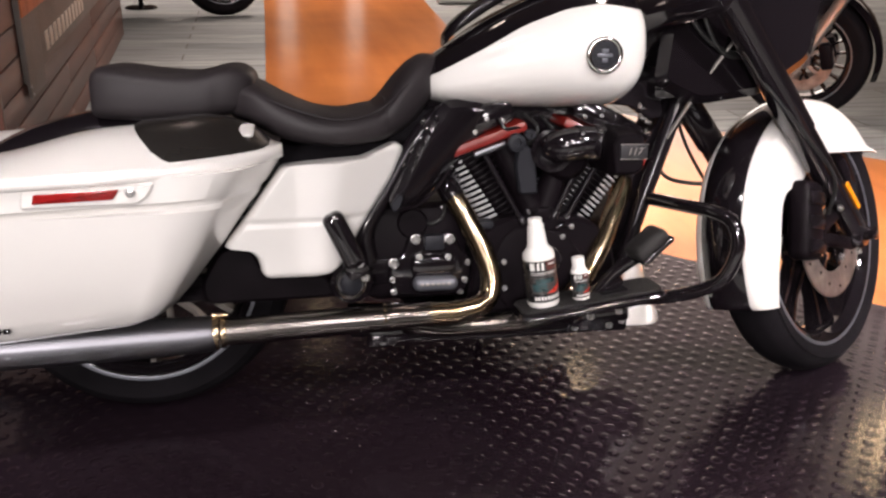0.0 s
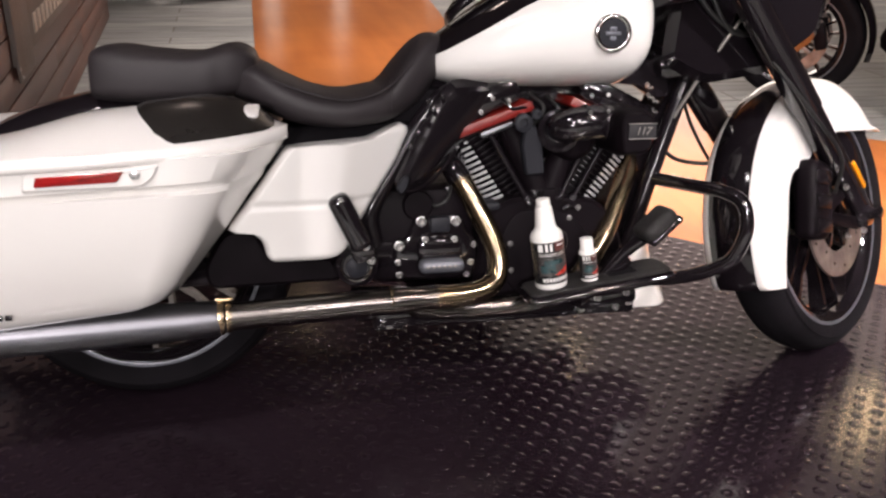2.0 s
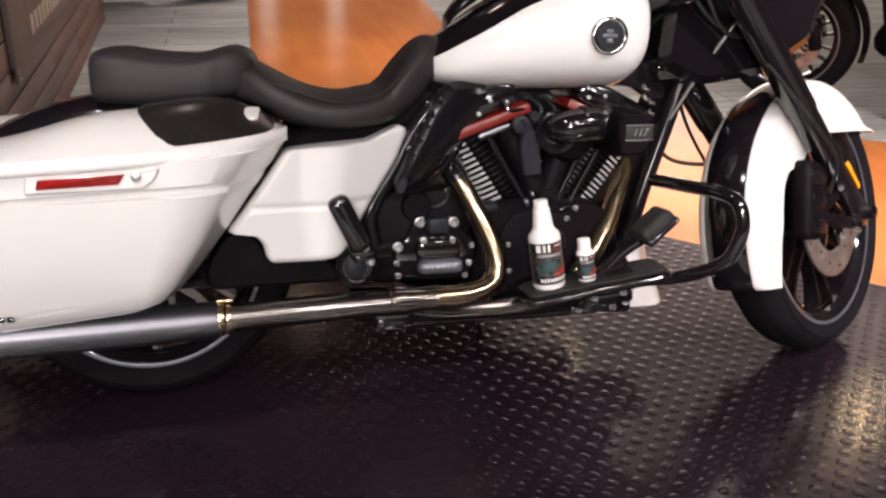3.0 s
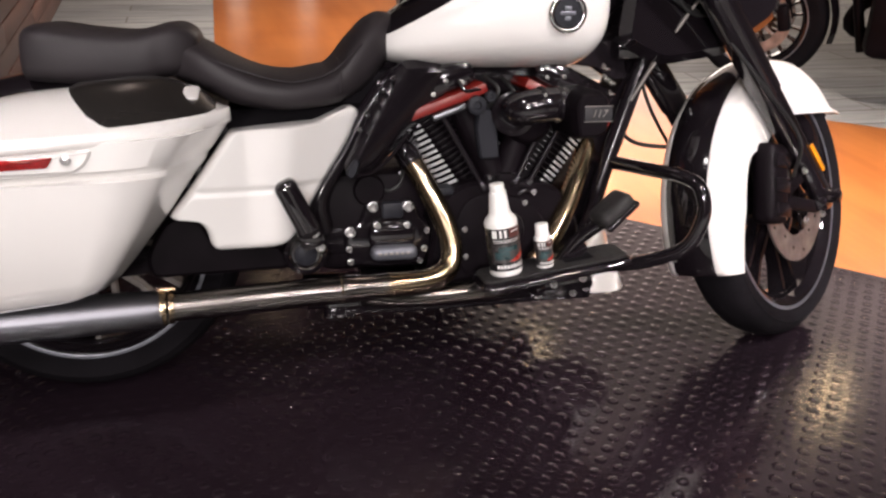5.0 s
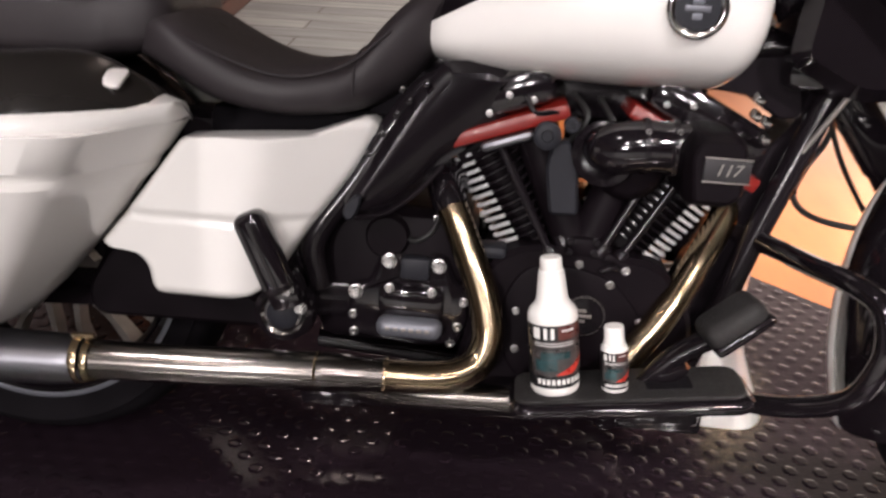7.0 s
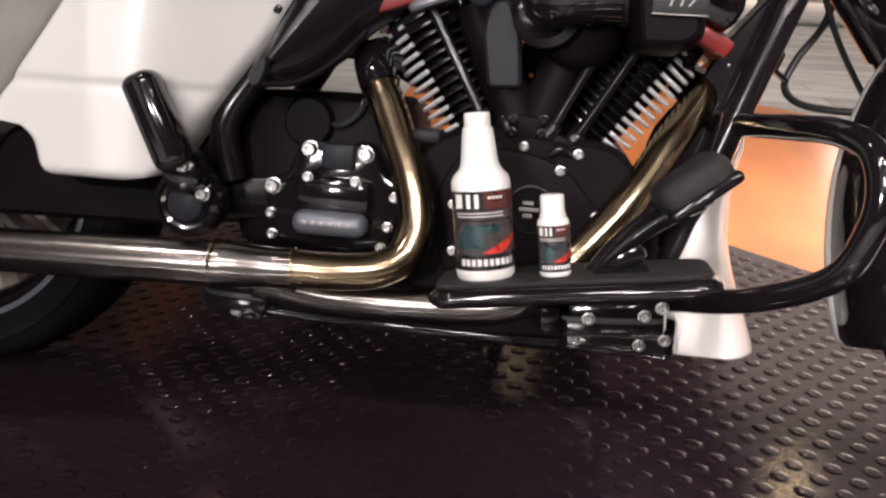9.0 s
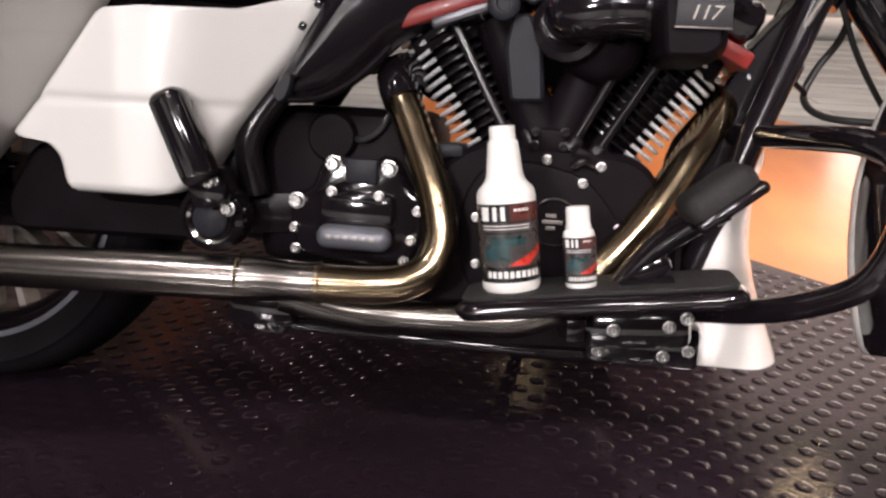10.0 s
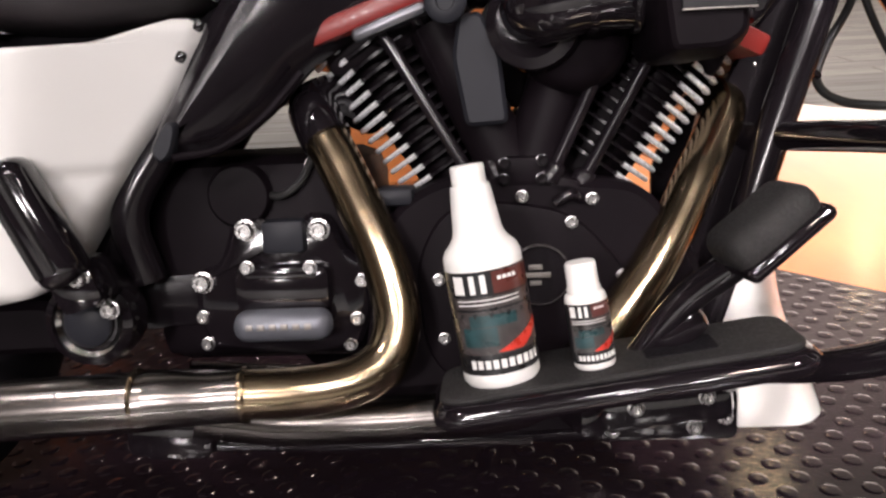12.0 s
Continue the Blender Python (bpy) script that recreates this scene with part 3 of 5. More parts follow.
def plate_latch():
    ring = ccw(rounded([(-0.015, -0.018), (0.013, -0.018), (0.017, 0.018), (-0.011, 0.018)], 0.007, 4))
    return loft([[(x, y, -0.002) for x, y in ring], [(x, y, 0.002) for x, y in ring], [(x * 0.9, y * 0.92, 0.0032) for x, y in ring]])


for sign in (-1, 1):
    bag = part("saddlebag", bag_body(sign), WHITE, bike, "pearl white hard saddlebag", 50)
    part("lid", bag_lid(sign), WHITE, bag, "pearl white saddlebag lid", 50)
    part("lid_panel", lid_cover(sign), PLASTIC, bag, "black moulded speaker lid panel", 45)
    q = 0.30
    here, ahead_, inward = (Vector((x, sign * lid_point(x, k)[0], lid_point(x, k)[1])) for x, k in ((0.246, q), (0.256, q), (0.246, q + 0.04)))
    skin = (ahead_ - here).cross(inward - here) * sign
    skin = skin if skin.z > 0 else -skin
    part("lid_latch", plate_latch(), LATCH, bag, "pale satin lid latch", 38, turned(here + skin.normalized() * 0.0095, skin, (1, 0, 0)))
    pocket = [(-0.13, 0.533), (0.065, 0.537), (0.085, 0.550), (0.098, 0.575), (-0.125, 0.569)]
    pv, pf = plate_xz(rounded(pocket, 0.008), -0.412, [(0, 0), (0, 0.014), (0.004, 0.018)])
    rv, rf = plate_xz(rounded([(-0.108, 0.543), (0.026, 0.548), (0.038, 0.566), (-0.104, 0.560)], 0.003), -0.430, [(0, 0), (0, 0.003), (0.002, 0.0045)])
    flip = lambda q: [(x, -sign * y, z) for x, y, z in q]
    part("reflector_bezel", (flip(pv), pf), WHITE, bag)
    part("reflector", (flip(rv), rf), LENS, bag, "long red side reflector")
    part("bag_lock", lathe([(0.0, 0), (0.0085, 0), (0.0085, 0.004), (0.004, 0.005), (0, 0.005)], (0.056, sign * 0.4315, 0.560), (0, sign, 0), 16), BOLT, bag, "round silver bag lock")
    for i, (dx, w) in enumerate([(0, 0.012), (0.016, 0.012), (0.032, 0.014)]):
        part("script_bar", rbox((-0.192 - dx, sign * 0.372, 0.298), (w, 0.003, 0.010), 0.001, (sign * 10, 0, 0)), BLACK, bag)

# rear fender, tail and frame
fender_rings = []
for k in range(25):
    a = radians(20 + 175 * k / 24)
    r = 0.352
    sec = []
    for q in range(13):
        b = math.pi * q / 12
        long = 1.32 if math.cos(a) < 0 else 1.0
        sec.append((long * (r - 0.05 * (1 - math.sin(b)) ** 1.5) * math.cos(a), -0.115 * math.cos(b), 0.325 + (r - 0.05 * (1 - math.sin(b)) ** 1.5) * math.sin(a)))
    sec += [(0.9 * x, y * 0.94, 0.325 + 0.95 * (z - 0.325)) for x, y, z in sec[::-1]]
    fender_rings.append(sec)
part("rear_fender", loft(fender_rings), BLACK, bike, "gloss black rear fender", 60)


def wheel(parent, centre, radius, width, rim, spokes, steer=None, spoke_mat=SATIN):
    """Tyre with side wall, rim with lip, paired spokes and hub."""
    at = Matrix.Translation(centre) if steer is None else steer
    hub = part("wheel", lathe([(0.0, -0.06), (0.032, -0.06), (0.034, -0.03), (0.045, -0.025), (0.045, 0.025), (0.034, 0.03), (0.032, 0.06), (0.0, 0.06)], (0, 0, 0), (0, 1, 0), 24), SATIN, parent, "black cast wheel", 38, at)
    w = width / 2
    prof = [(rim - 0.004, -w * 0.80), (rim + 0.012, -w * 0.90), (radius * 0.5 + rim * 0.5, -w), (radius - 0.035, -w * 0.97), (radius - 0.018, -w * 0.80), (radius - 0.006, -w * 0.48), (radius, 0)]
    prof = [tuple(q) for q in catmull(prof, 3)]
    prof = prof + [(r, -y) for r, y in prof[-2::-1]]
    part("tyre", lathe(prof, (0, 0, 0), (0, 1, 0), 72, True), RUBBER, hub, "black road tyre", 60)
    rp = [(rim - 0.028, -w * 0.55), (rim - 0.020, -w * 0.72), (rim - 0.004, -w * 0.84), (rim + 0.006, -w * 0.86), (rim + 0.006, -w * 0.78), (rim - 0.012, -w * 0.6), (rim - 0.03, -w * 0.3)]
    rp = rp + [(r, -y) for r, y in rp[::-1]]
    part("rim", lathe(rp, (0, 0, 0), (0, 1, 0), 64, True), BLACK, hub, "gloss black rim")
    part("rim_lip", merged(*[lathe([(rim - 0.003, s * w * 0.852), (rim + 0.003, s * w * 0.872), (rim + 0.0065, s * w * 0.86)], (0, 0, 0), (0, 1, 0), 64, True) for s in (-1, 1)]), PLAQUE, hub)
    first = None
    for k in range(spokes):
        a = 2 * math.pi * k / spokes + 0.2
        for s in (-1, 1):
            m = Matrix.Rotation(a, 4, "Y")
            if first is None:
                sv, sf = loft([[(-0.007 + 0.030, -0.013, 0.035), (0.007 + 0.030, -0.013, 0.035), (0.007 + 0.030, 0.013, 0.035), (-0.007 + 0.030, 0.013, 0.035)],
                               [(-0.005 + 0.022, -0.016, rim * 0.6), (0.005 + 0.022, -0.016, rim * 0.6), (0.005 + 0.022, 0.016, rim * 0.6), (-0.005 + 0.022, 0.016, rim * 0.6)],
                               [(-0.006 + 0.034, -0.022, rim - 0.02), (0.006 + 0.034, -0.022, rim - 0.02), (0.006 + 0.034, 0.022, rim - 0.02), (-0.006 + 0.034, 0.022, rim - 0.02)]])
                first = part("spoke", (sv, sf), spoke_mat, hub, "", 38, m)
            else:
                again(first, m @ Matrix.Diagonal((s, 1, 1, 1)), hub)
    return hub


rear = wheel(bike, (0, 0, 0.325), 0.325, 0.18, 0.246, 9, None, PEWTER)

# frame, swing arm and black covers
frame_ob = part("frame", merged(
    tube([(0.49, -0.130, 0.34), (0.482, -0.138, 0.415), (0.537, -0.124, 0.504), (0.588, -0.110, 0.588), (0.640, -0.105, 0.650), (0.71, -0.05, 0.675)], 0.019, 14),
    tube([(0.49, 0.130, 0.34), (0.482, 0.138, 0.415), (0.537, 0.124, 0.504), (0.588, 0.110, 0.588), (0.640, 0.105, 0.650), (0.71, 0.05, 0.675)], 0.019, 14),
    tube([(0.60, 0, 0.68), (0.85, 0, 0.685), (1.15, 0, 0.74), (1.26, 0, 0.80)], 0.03, 14),
    tube([(1.255, -0.05, 0.78), (1.20, -0.072, 0.64), (1.135, -0.078, 0.45), (1.085, -0.078, 0.29), (1.02, -0.075, 0.17), (0.85, -0.075, 0.15), (0.45, -0.075, 0.17)], 0.019, 14),
    tube([(1.255, 0.05, 0.78), (1.20, 0.072, 0.64), (1.135, 0.078, 0.45), (1.085, 0.078, 0.29), (1.02, 0.075, 0.17), (0.85, 0.075, 0.15), (0.45, 0.075, 0.17)], 0.019, 14),
    tube([(1.20, 0, 0.64), (1.33, 0, 0.92)], 0.042, 20),
    rbox((0.28, -0.10, 0.30), (0.52, 0.03, 0.06), 0.01, (0, -3, 0)), rbox((0.28, 0.10, 0.30), (0.52, 0.03, 0.06), 0.01, (0, -3, 0)),
    rbox((0.44, 0, 0.36), (0.06, 0.24, 0.12), 0.02), rbox((0.30, 0, 0.5), (0.34, 0.16, 0.16), 0.03)), SATIN, bike, "satin black tubular frame and swing arm")
cover_v, cover_f = plate_xz(rounded([(0.660, 0.690), (0.618, 0.640), (0.570, 0.556), (0.530, 0.488), (0.540, 0.466), (0.566, 0.464), (0.600, 0.474), (0.640, 0.508), (0.672, 0.545), (0.750, 0.600), (0.780, 0.668), (0.73, 0.692)], 0.012), -0.08, [(0, 0), (0, 0.012), (0.005, 0.020), (0.016, 0.031), (0.026, 0.035)])
cover_out = lambda x: 0.088 * max(0.0, min(1.0, (0.72 - x) / 0.18))
frame_cover = part("frame_cover", ([(x, y - cover_out(x), z) for x, y, z in cover_v], cover_f), SHEEN, bike, "gloss black frame cover", 20)
part("cover_end", plate_xz(catmull([(0.534, 0.478), (0.549, 0.500), (0.560, 0.497), (0.553, 0.472), (0.541, 0.464)], 3, True), -0.185, [(0, 0), (0, 0.014), (0.003, 0.018)]), SLATE, frame_cover)
part("cover_rim", tube([(x, -0.116 - cover_out(x), z) for x, z in ((0.552, 0.468), (0.592, 0.474), (0.630, 0.500), (0.668, 0.542))], 0.0040, 8), CAST, frame_cover)
for x, z in [(0.628, 0.634), (0.612, 0.615), (0.595, 0.588), (0.578, 0.560), (0.650, 0.658), (0.618, 0.650)]:
    part("frame_clip", rbox((x - 0.012, -0.118 - cover_out(x), z), (0.009, 0.009, 0.011), 0.003, (0, 30, 0)), BLACK, frame_cover)
part("side_stand", merged(tube([(0.80, 0.12, 0.20), (0.83, 0.30, 0.10), (0.86, 0.385, 0.062)], 0.012, 10), rbox((0.87, 0.39, 0.078), (0.07, 0.04, 0.012), 0.004, (10, 0, 0))), BLACK, bike)

# left-hand side of the drive: primary case, footboard and second muffler
primary = part("primary_cover", plate_xz(rounded([(0.56, 0.20), (0.55, 0.34), (0.62, 0.40), (0.86, 0.40), (1.00, 0.36), (1.05, 0.27), (1.00, 0.17), (0.85, 0.135), (0.62, 0.14)], 0.04), 0.25, [(0.02, 0), (0.006, 0.02), (0, 0.045), (0, 0.11)]), BLACK, bike, "gloss black primary drive cover", 30)
part("left_footboard", rbox((0.95, 0.30, 0.262), (0.33, 0.11, 0.022), 0.008, (0, -8, 0)), BLACK, bike, "gloss black footboard")
part("left_muffler", tube([(0.42, 0.20, 0.245), (0.25, 0.245, 0.240), (0.155, 0.256, 0.236), (0.05, 0.263, 0.235), (-0.2, 0.286, 0.236), (-0.5, 0.312, 0.238)], [0.028, 0.029, 0.036, 0.039, 0.041, 0.042], 20), BLUED, bike, "steel muffler", 60)

# engine
CRANK = rounded([(0.70, 0.20), (0.74, 0.40), (0.80, 0.435), (0.90, 0.43), (1.00, 0.42), (1.055, 0.34), (1.06, 0.24), (1.02, 0.165), (0.80, 0.155)], 0.03)
engine = part("engine_case", merged(plate_xz(CRANK, 0.14, [(0, 0), (0, 0.265), (0.008, 0.275)]), rbox((0.60, 0, 0.35), (0.24, 0.22, 0.22), 0.03)), CAST, bike, "black V-twin engine case")


def cylinder(base, top, front):
    """A finned barrel: smooth black jacket with bright machined fins at its outer corner."""
    base, top = Vector(base), Vector(top)
    up = (top - base).normalized()
    fwd = Vector((0, 1, 0)).cross(up)
    s = 1 if front else -1
    barrel = ccw(rounded([(-s * 0.05, -0.075), (s * 0.052, -0.08), (s * 0.072, -0.05), (s * 0.072, 0.056), (s * 0.04, 0.082), (-s * 0.05, 0.05)], 0.012, 3))
    v, f = loft([[(x, y, z) for x, y in barrel] for z in (-0.02, (top - base).length + 0.01)])
    turn = Matrix((fwd, Vector((0, -1, 0)), up)).transposed().to_4x4()
    turn.translation = base
    core = part("cylinder", ([tuple(turn @ Vector(q)) for q in v], f), CAST, engine, "finned black cylinder")
    first, count = None, (17 if front else 15)
    for k in range(count):
        p = base + (top - base) * (k + 0.5) / count
        m = Matrix((fwd, Vector((0, -1, 0)), up)).transposed().to_4x4()
        m.translation = p
        if first is None:
            ring = ccw(rounded([(-s * 0.06, -0.09), (s * 0.062, -0.095), (s * 0.088, -0.06), (s * 0.088, 0.066), (s * 0.046, 0.098), (s * 0.012, 0.100), (-s * 0.06, 0.06)], 0.012, 3))
            first = part("fin", loft([[(x, y, -0.0018) for x, y in ring], [(x, y, 0.0010) for x, y in ring], [(x * 0.985, y * 0.985, 0.0020) for x, y in ring]]), SATIN, core, "", 25, m)
            line = [(s * 0.0885, 0.057), (s * 0.0885, 0.062), (s * 0.085, 0.070), (s * 0.061, 0.0882), (s * 0.055, 0.0925)]
            side_ = [(s, 0), (s, 0.1), (s * 0.8, 0.6), (s * 0.5, 0.85), (s * 0.15, 1)]
            edge = part("fin_edge", loft([[(x + 0.0012 * u, y + 0.0012 * v, 0.0027), (x + 0.0026 * u, y + 0.0026 * v, 0.0016), (x + 0.0032 * u, y + 0.0032 * v, 0.0), (x + 0.0026 * u, y + 0.0026 * v, -0.0016), (x + 0.0012 * u, y + 0.0012 * v, -0.0027), (x - 0.004 * u, y - 0.004 * v, -0.0027), (x - 0.004 * u, y - 0.004 * v, 0.0027)] for (x, y), (u, v) in zip(line, side_)]), ALU, core, "bright machined fin edge", 30, m)
            tip = part("fin_tip", rbox((-s * 0.058, 0.0600, 0), (0.010, 0.012, 0.0060), 0.0015), ALU, core, "", 30, m) if front else None
        else:
            again(first, m, core)
            again(edge, m, core)
            if tip:
                again(tip, m, core)
    return core


cylinder((0.842, 0, 0.445), (0.732, 0, 0.612), False)
cylinder((0.929, 0, 0.453), (1.050, 0, 0.620), True)
for a, b2 in [((0.798, -0.085, 0.585), (0.865, -0.10, 0.44)), ((0.935, -0.085, 0.57), (0.89, -0.10, 0.44))]:
    part("cylinder_jacket", tube([a, b2], 0.030, 18), CAST, engine)


def bolts(places, r, parent, axis=(0, -1, 0), mat=BOLT):
    first = None
    for p in places:
        at = turned(p, axis)
        if first is None:
            first = part("bolt", merged(lathe([(0, 0), (r * 1.25, 0), (r * 1.25, r * 0.25), (r, r * 0.3), (r, r * 0.95), (r * 0.85, r * 1.15), (r * 0.55, r * 1.15), (r * 0.5, r * 0.7), (0, r * 0.7)], (0, 0, 0), (0, 0, 1), 14)), mat, parent, "bright socket bolt", 38, at)
        else:
            again(first, at, parent)


def rocker(x0, z0, x1, z1):
    """Head, red spacer and black rocker cover along a sloping line."""
    d = Vector((x1 - x0, 0, z1 - z0))
    tilt = -math.degrees(math.atan2(d.z, d.x))
    c = Vector(((x0 + x1) / 2, 0, (z0 + z1) / 2))
    up = Vector((-d.z, 0, d.x)).normalized()
    head_ob = part("cylinder_head", rbox(c - up * 0.022, (d.length * 0.80, 0.18, 0.04), 0.012, (0, tilt, 0)), CAST, engine)
    part("rocker_spacer", rbox(c + up * 0.002, (d.length, 0.262, 0.022), 0.005, (0, tilt, 0)), RED, head_ob, "red rocker spacer")
    part("rocker_cover", rbox(c + up * 0.045, (d.length * 0.9, 0.236, 0.06), 0.02, (0, tilt, 0)), BLACK, head_ob, "gloss black rocker cover")
    return head_ob, c, up, tilt, d


head_ob, c, up, tilt, d = rocker(0.655, 0.567, 0.842, 0.632)
part("head_trim", rbox((0.757, -0.142, 0.5855), (0.078, 0.016, 0.014), 0.006, (0, tilt, 0)), BLUED, head_ob, "polished head trim")
bolts([tuple(c + up * h + Vector((q, -0.1195, q * 0.35))) for q, h in [(-0.045, 0.030), (-0.012, 0.026), (0.020, 0.044), (0.05, 0.028)]], 0.0042, head_ob)
part("oil_feed", tube([c + Vector((0.03, -0.124, 0.05)), c + Vector((0.045, -0.13, 0.028)), c + Vector((0.075, -0.128, 0.03)), c + Vector((0.10, -0.12, 0.02))], 0.004, 8), BLACK, head_ob)
head_ob, c, up, tilt, d = rocker(0.926, 0.640, 1.116, 0.543)
bolts([tuple(c + up * h + Vector((q, -0.1195, -q * 0.51))) for q, h in [(-0.060, 0.032), (-0.030, 0.050), (0.0, 0.030)]], 0.0038, head_ob)
for x, y, z, r in [(0.812, -0.150, 0.600, 0.020), (0.846, -0.13, 0.615, 0.012)]:
    boss = part("head_boss", lathe([(0, 0), (r, 0), (r, 0.012), (r * 0.8, 0.015), (r * 0.45, 0.015), (r * 0.4, 0.010), (0, 0.010)], (x, y, z), (0, -1, 0), 20), SLATE, engine)

part("horn_cover", plate_xz(rounded([(0.822, 0.590), (0.845, 0.592), (0.862, 0.55), (0.868, 0.484), (0.826, 0.482), (0.815, 0.55)], 0.008), -0.10, [(0, 0), (0, 0.034), (0.004, 0.039)]), SLATE, engine, "slate grey horn cover")
for a, b2 in [((0.740, -0.118, 0.588), (0.838, -0.130, 0.415)), ((0.775, -0.10, 0.595), (0.855, -0.118, 0.43)), ((0.985, -0.118, 0.585), (0.905, -0.128, 0.425)), ((1.022, -0.11, 0.565), (0.935, -0.12, 0.415))]:
    part("pushrod_tube", merged(tube([a, b2], 0.0068, 12), lathe([(0.0, 0), (0.012, 0), (0.012, 0.016), (0.009, 0.02), (0, 0.02)], b2, Vector(a) - Vector(b2), 14)), SATIN, engine)

# Added plates that block the bright orange floor behind the engine gaps.
part("intake_backing", plate_xz(rounded([(0.85, 0.496), (0.93, 0.494), (0.95, 0.56), (0.85, 0.58)], 0.008), 0.11, [(0, 0), (0, 0.02)]), CAST, engine, "black filler plate added between the cylinders")
part("regulator_plate", plate_xz(rounded([(1.045, 0.36), (1.045, 0.41), (1.055, 0.44), (1.073, 0.465), (1.10, 0.50), (1.108, 0.47), (1.098, 0.43), (1.09, 0.36)], 0.006), 0.112, [(0, 0), (0, 0.012)]), CAST, engine, "black filler plate added behind the front header")
part("wiring_tray", merged(rbox((0.885, 0.03, 0.645), (0.34, 0.10, 0.075), 0.015), rbox((0.95, 0.07, 0.60), (0.16, 0.06, 0.08), 0.015)), SATIN, bike, "black wiring tray under the tank")
part("oil_cooler", plate_xz(rounded([(1.245, 0.77), (1.20, 0.64), (1.135, 0.45), (1.08, 0.28), (1.02, 0.28), (1.045, 0.36), (1.078, 0.44), (1.10, 0.52), (1.13, 0.57), (1.175, 0.625), (1.195, 0.70), (1.205, 0.77)], 0.008), 0.05, [(0, 0), (0, 0.09), (0.003, 0.095)]), SATIN, bike, "black oil cooler between the frame tubes", 25)

part("neck_cover", plate_xz(rounded([(1.015, 0.715), (1.165, 0.73), (1.185, 0.640), (1.150, 0.636), (1.124, 0.652), (1.103, 0.666), (1.056, 0.672), (1.015, 0.667)], 0.006), -0.03, [(0, 0), (0, 0.026), (0.003, 0.030)]), SATIN, bike, "black cover under the front of the tank")
for a, b2, c2 in [((0.845, -0.085, 0.655), (0.868, -0.118, 0.625), (0.842, -0.105, 0.580)), ((0.885, -0.080, 0.650), (0.905, -0.112, 0.622), (0.935, -0.100, 0.585))]:
    part("spark_plug_cable", tube([a, b2, c2], 0.0042, 8), HOSE, engine, "black spark plug cable")

# air cleaner with the displacement plate
air = part("air_cleaner", plate_xz(rounded([(0.996, 0.532), (1.052, 0.534), (1.073, 0.550), (1.071, 0.620), (1.052, 0.634), (1.002, 0.633), (0.986, 0.606)], 0.016), -0.10, [(0, 0), (0, 0.120), (0.004, 0.140), (0.009, 0.151), (0.013, 0.154)]), CAST, bike, "black wrinkle-finish air cleaner", 20)
part("intake_elbow", tube([(0.890, -0.13, 0.584), (0.902, -0.168, 0.590), (0.940, -0.178, 0.599), (1.000, -0.172, 0.600)], [0.030, 0.036, 0.036, 0.035], 20), BLACK, air, "gloss black intake tube")
part("intake_disc", lathe([(0, 0), (0.045, 0), (0.048, 0.006), (0.046, 0.018), (0.036, 0.022), (0.03, 0.018), (0, 0.018)], (0.898, -0.135, 0.578), (-0.3, -1, 0.1), 28), SATIN, air)
part("intake_shell", lathe([(0, 0), (0.05, 0), (0.055, 0.01), (0.050, 0.03), (0.035, 0.045), (0, 0.05)], (0.935, -0.10, 0.562), (-0.1, -1, 0), 32), CAST, air)
for x, y in ((0.944, -0.177), (0.984, -0.172)):
    part("intake_clamp", lathe([(0.036, -0.004), (0.0385, -0.004), (0.0390, 0), (0.0385, 0.004), (0.036, 0.004)], (x, y, 0.5995), (1, 0.03, 0.04), 28, True), SATIN, air, "black hose clamp")
bolts([(0.943, -0.206, 0.623), (0.985, -0.200, 0.625)], 0.0036, air, (0, -0.7, 0.7))
part("displacement_plate", rbox((1.040, -0.2555, 0.5885), (0.060, 0.006, 0.030), 0.002), PLATEDARK, air, "dark metal displacement plate")
part("plate_frame", merged(rbox((1.040, -0.2585, 0.6040), (0.061, 0.004, 0.0016), 0.0006), rbox((1.040, -0.2585, 0.5730), (0.061, 0.004, 0.0016), 0.0006)), PEWTER, air)
num = bpy.data.curves.new("displacement_number", "FONT")
num.body, num.size, num.extrude, num.align_x, num.align_y, num.shear = "117", 0.022, 0.0008, "CENTER", "CENTER", 0.3
num.materials.append(PEWTER)
num_ob = new("displacement_number", num)
num_ob.parent = air
num_ob.matrix_basis = pose(1.040, -0.2595, 0.5885, 90, 0, 0)
for p in [(1.086, -0.175, 0.652), (1.106, -0.155, 0.642), (1.110, -0.145, 0.618), (1.092, -0.155, 0.672)]:
    part("mount_fitting", rbox(p, (0.016, 0.02, 0.012), 0.004, (20, 30, 10)), CHROME, air)

# covers on the right of the engine
COVER = rounded([(0.547, 0.262), (0.535, 0.30), (0.537, 0.345), (0.564, 0.352), (0.582, 0.399), (0.605, 0.403), (0.617, 0.393), (0.651, 0.393), (0.661, 0.403), (0.683, 0.399), (0.697, 0.362), (0.719, 0.347), (0.722, 0.30), (0.706, 0.26), (0.646, 0.252)], 0.010)
gear = part("gearbox_cover", plate_xz(COVER, -0.09, [(0, 0), (0, 0.030), (0.005, 0.036), (0.012, 0.038)]), BLACK, bike, "gloss black gearbox side cover", 20)
part("cover_boss", rbox((0.6355, -0.126, 0.380), (0.044, 0.026, 0.034), 0.005), SLATE, gear)
part("cover_ridge", rbox((0.633, -0.140, 0.344), (0.075, 0.022, 0.014), 0.004), BLACK, gear)
part("cover_dome", rbox((0.633, -0.137, 0.328), (0.10, 0.026, 0.05), 0.012), BLACK, gear)
plq = part("cover_plaque", rbox((0.634, -0.154, 0.2935), (0.100, 0.034, 0.032), 0.0145, None, 4), PLAQUE, gear, "grey oval cover plaque")
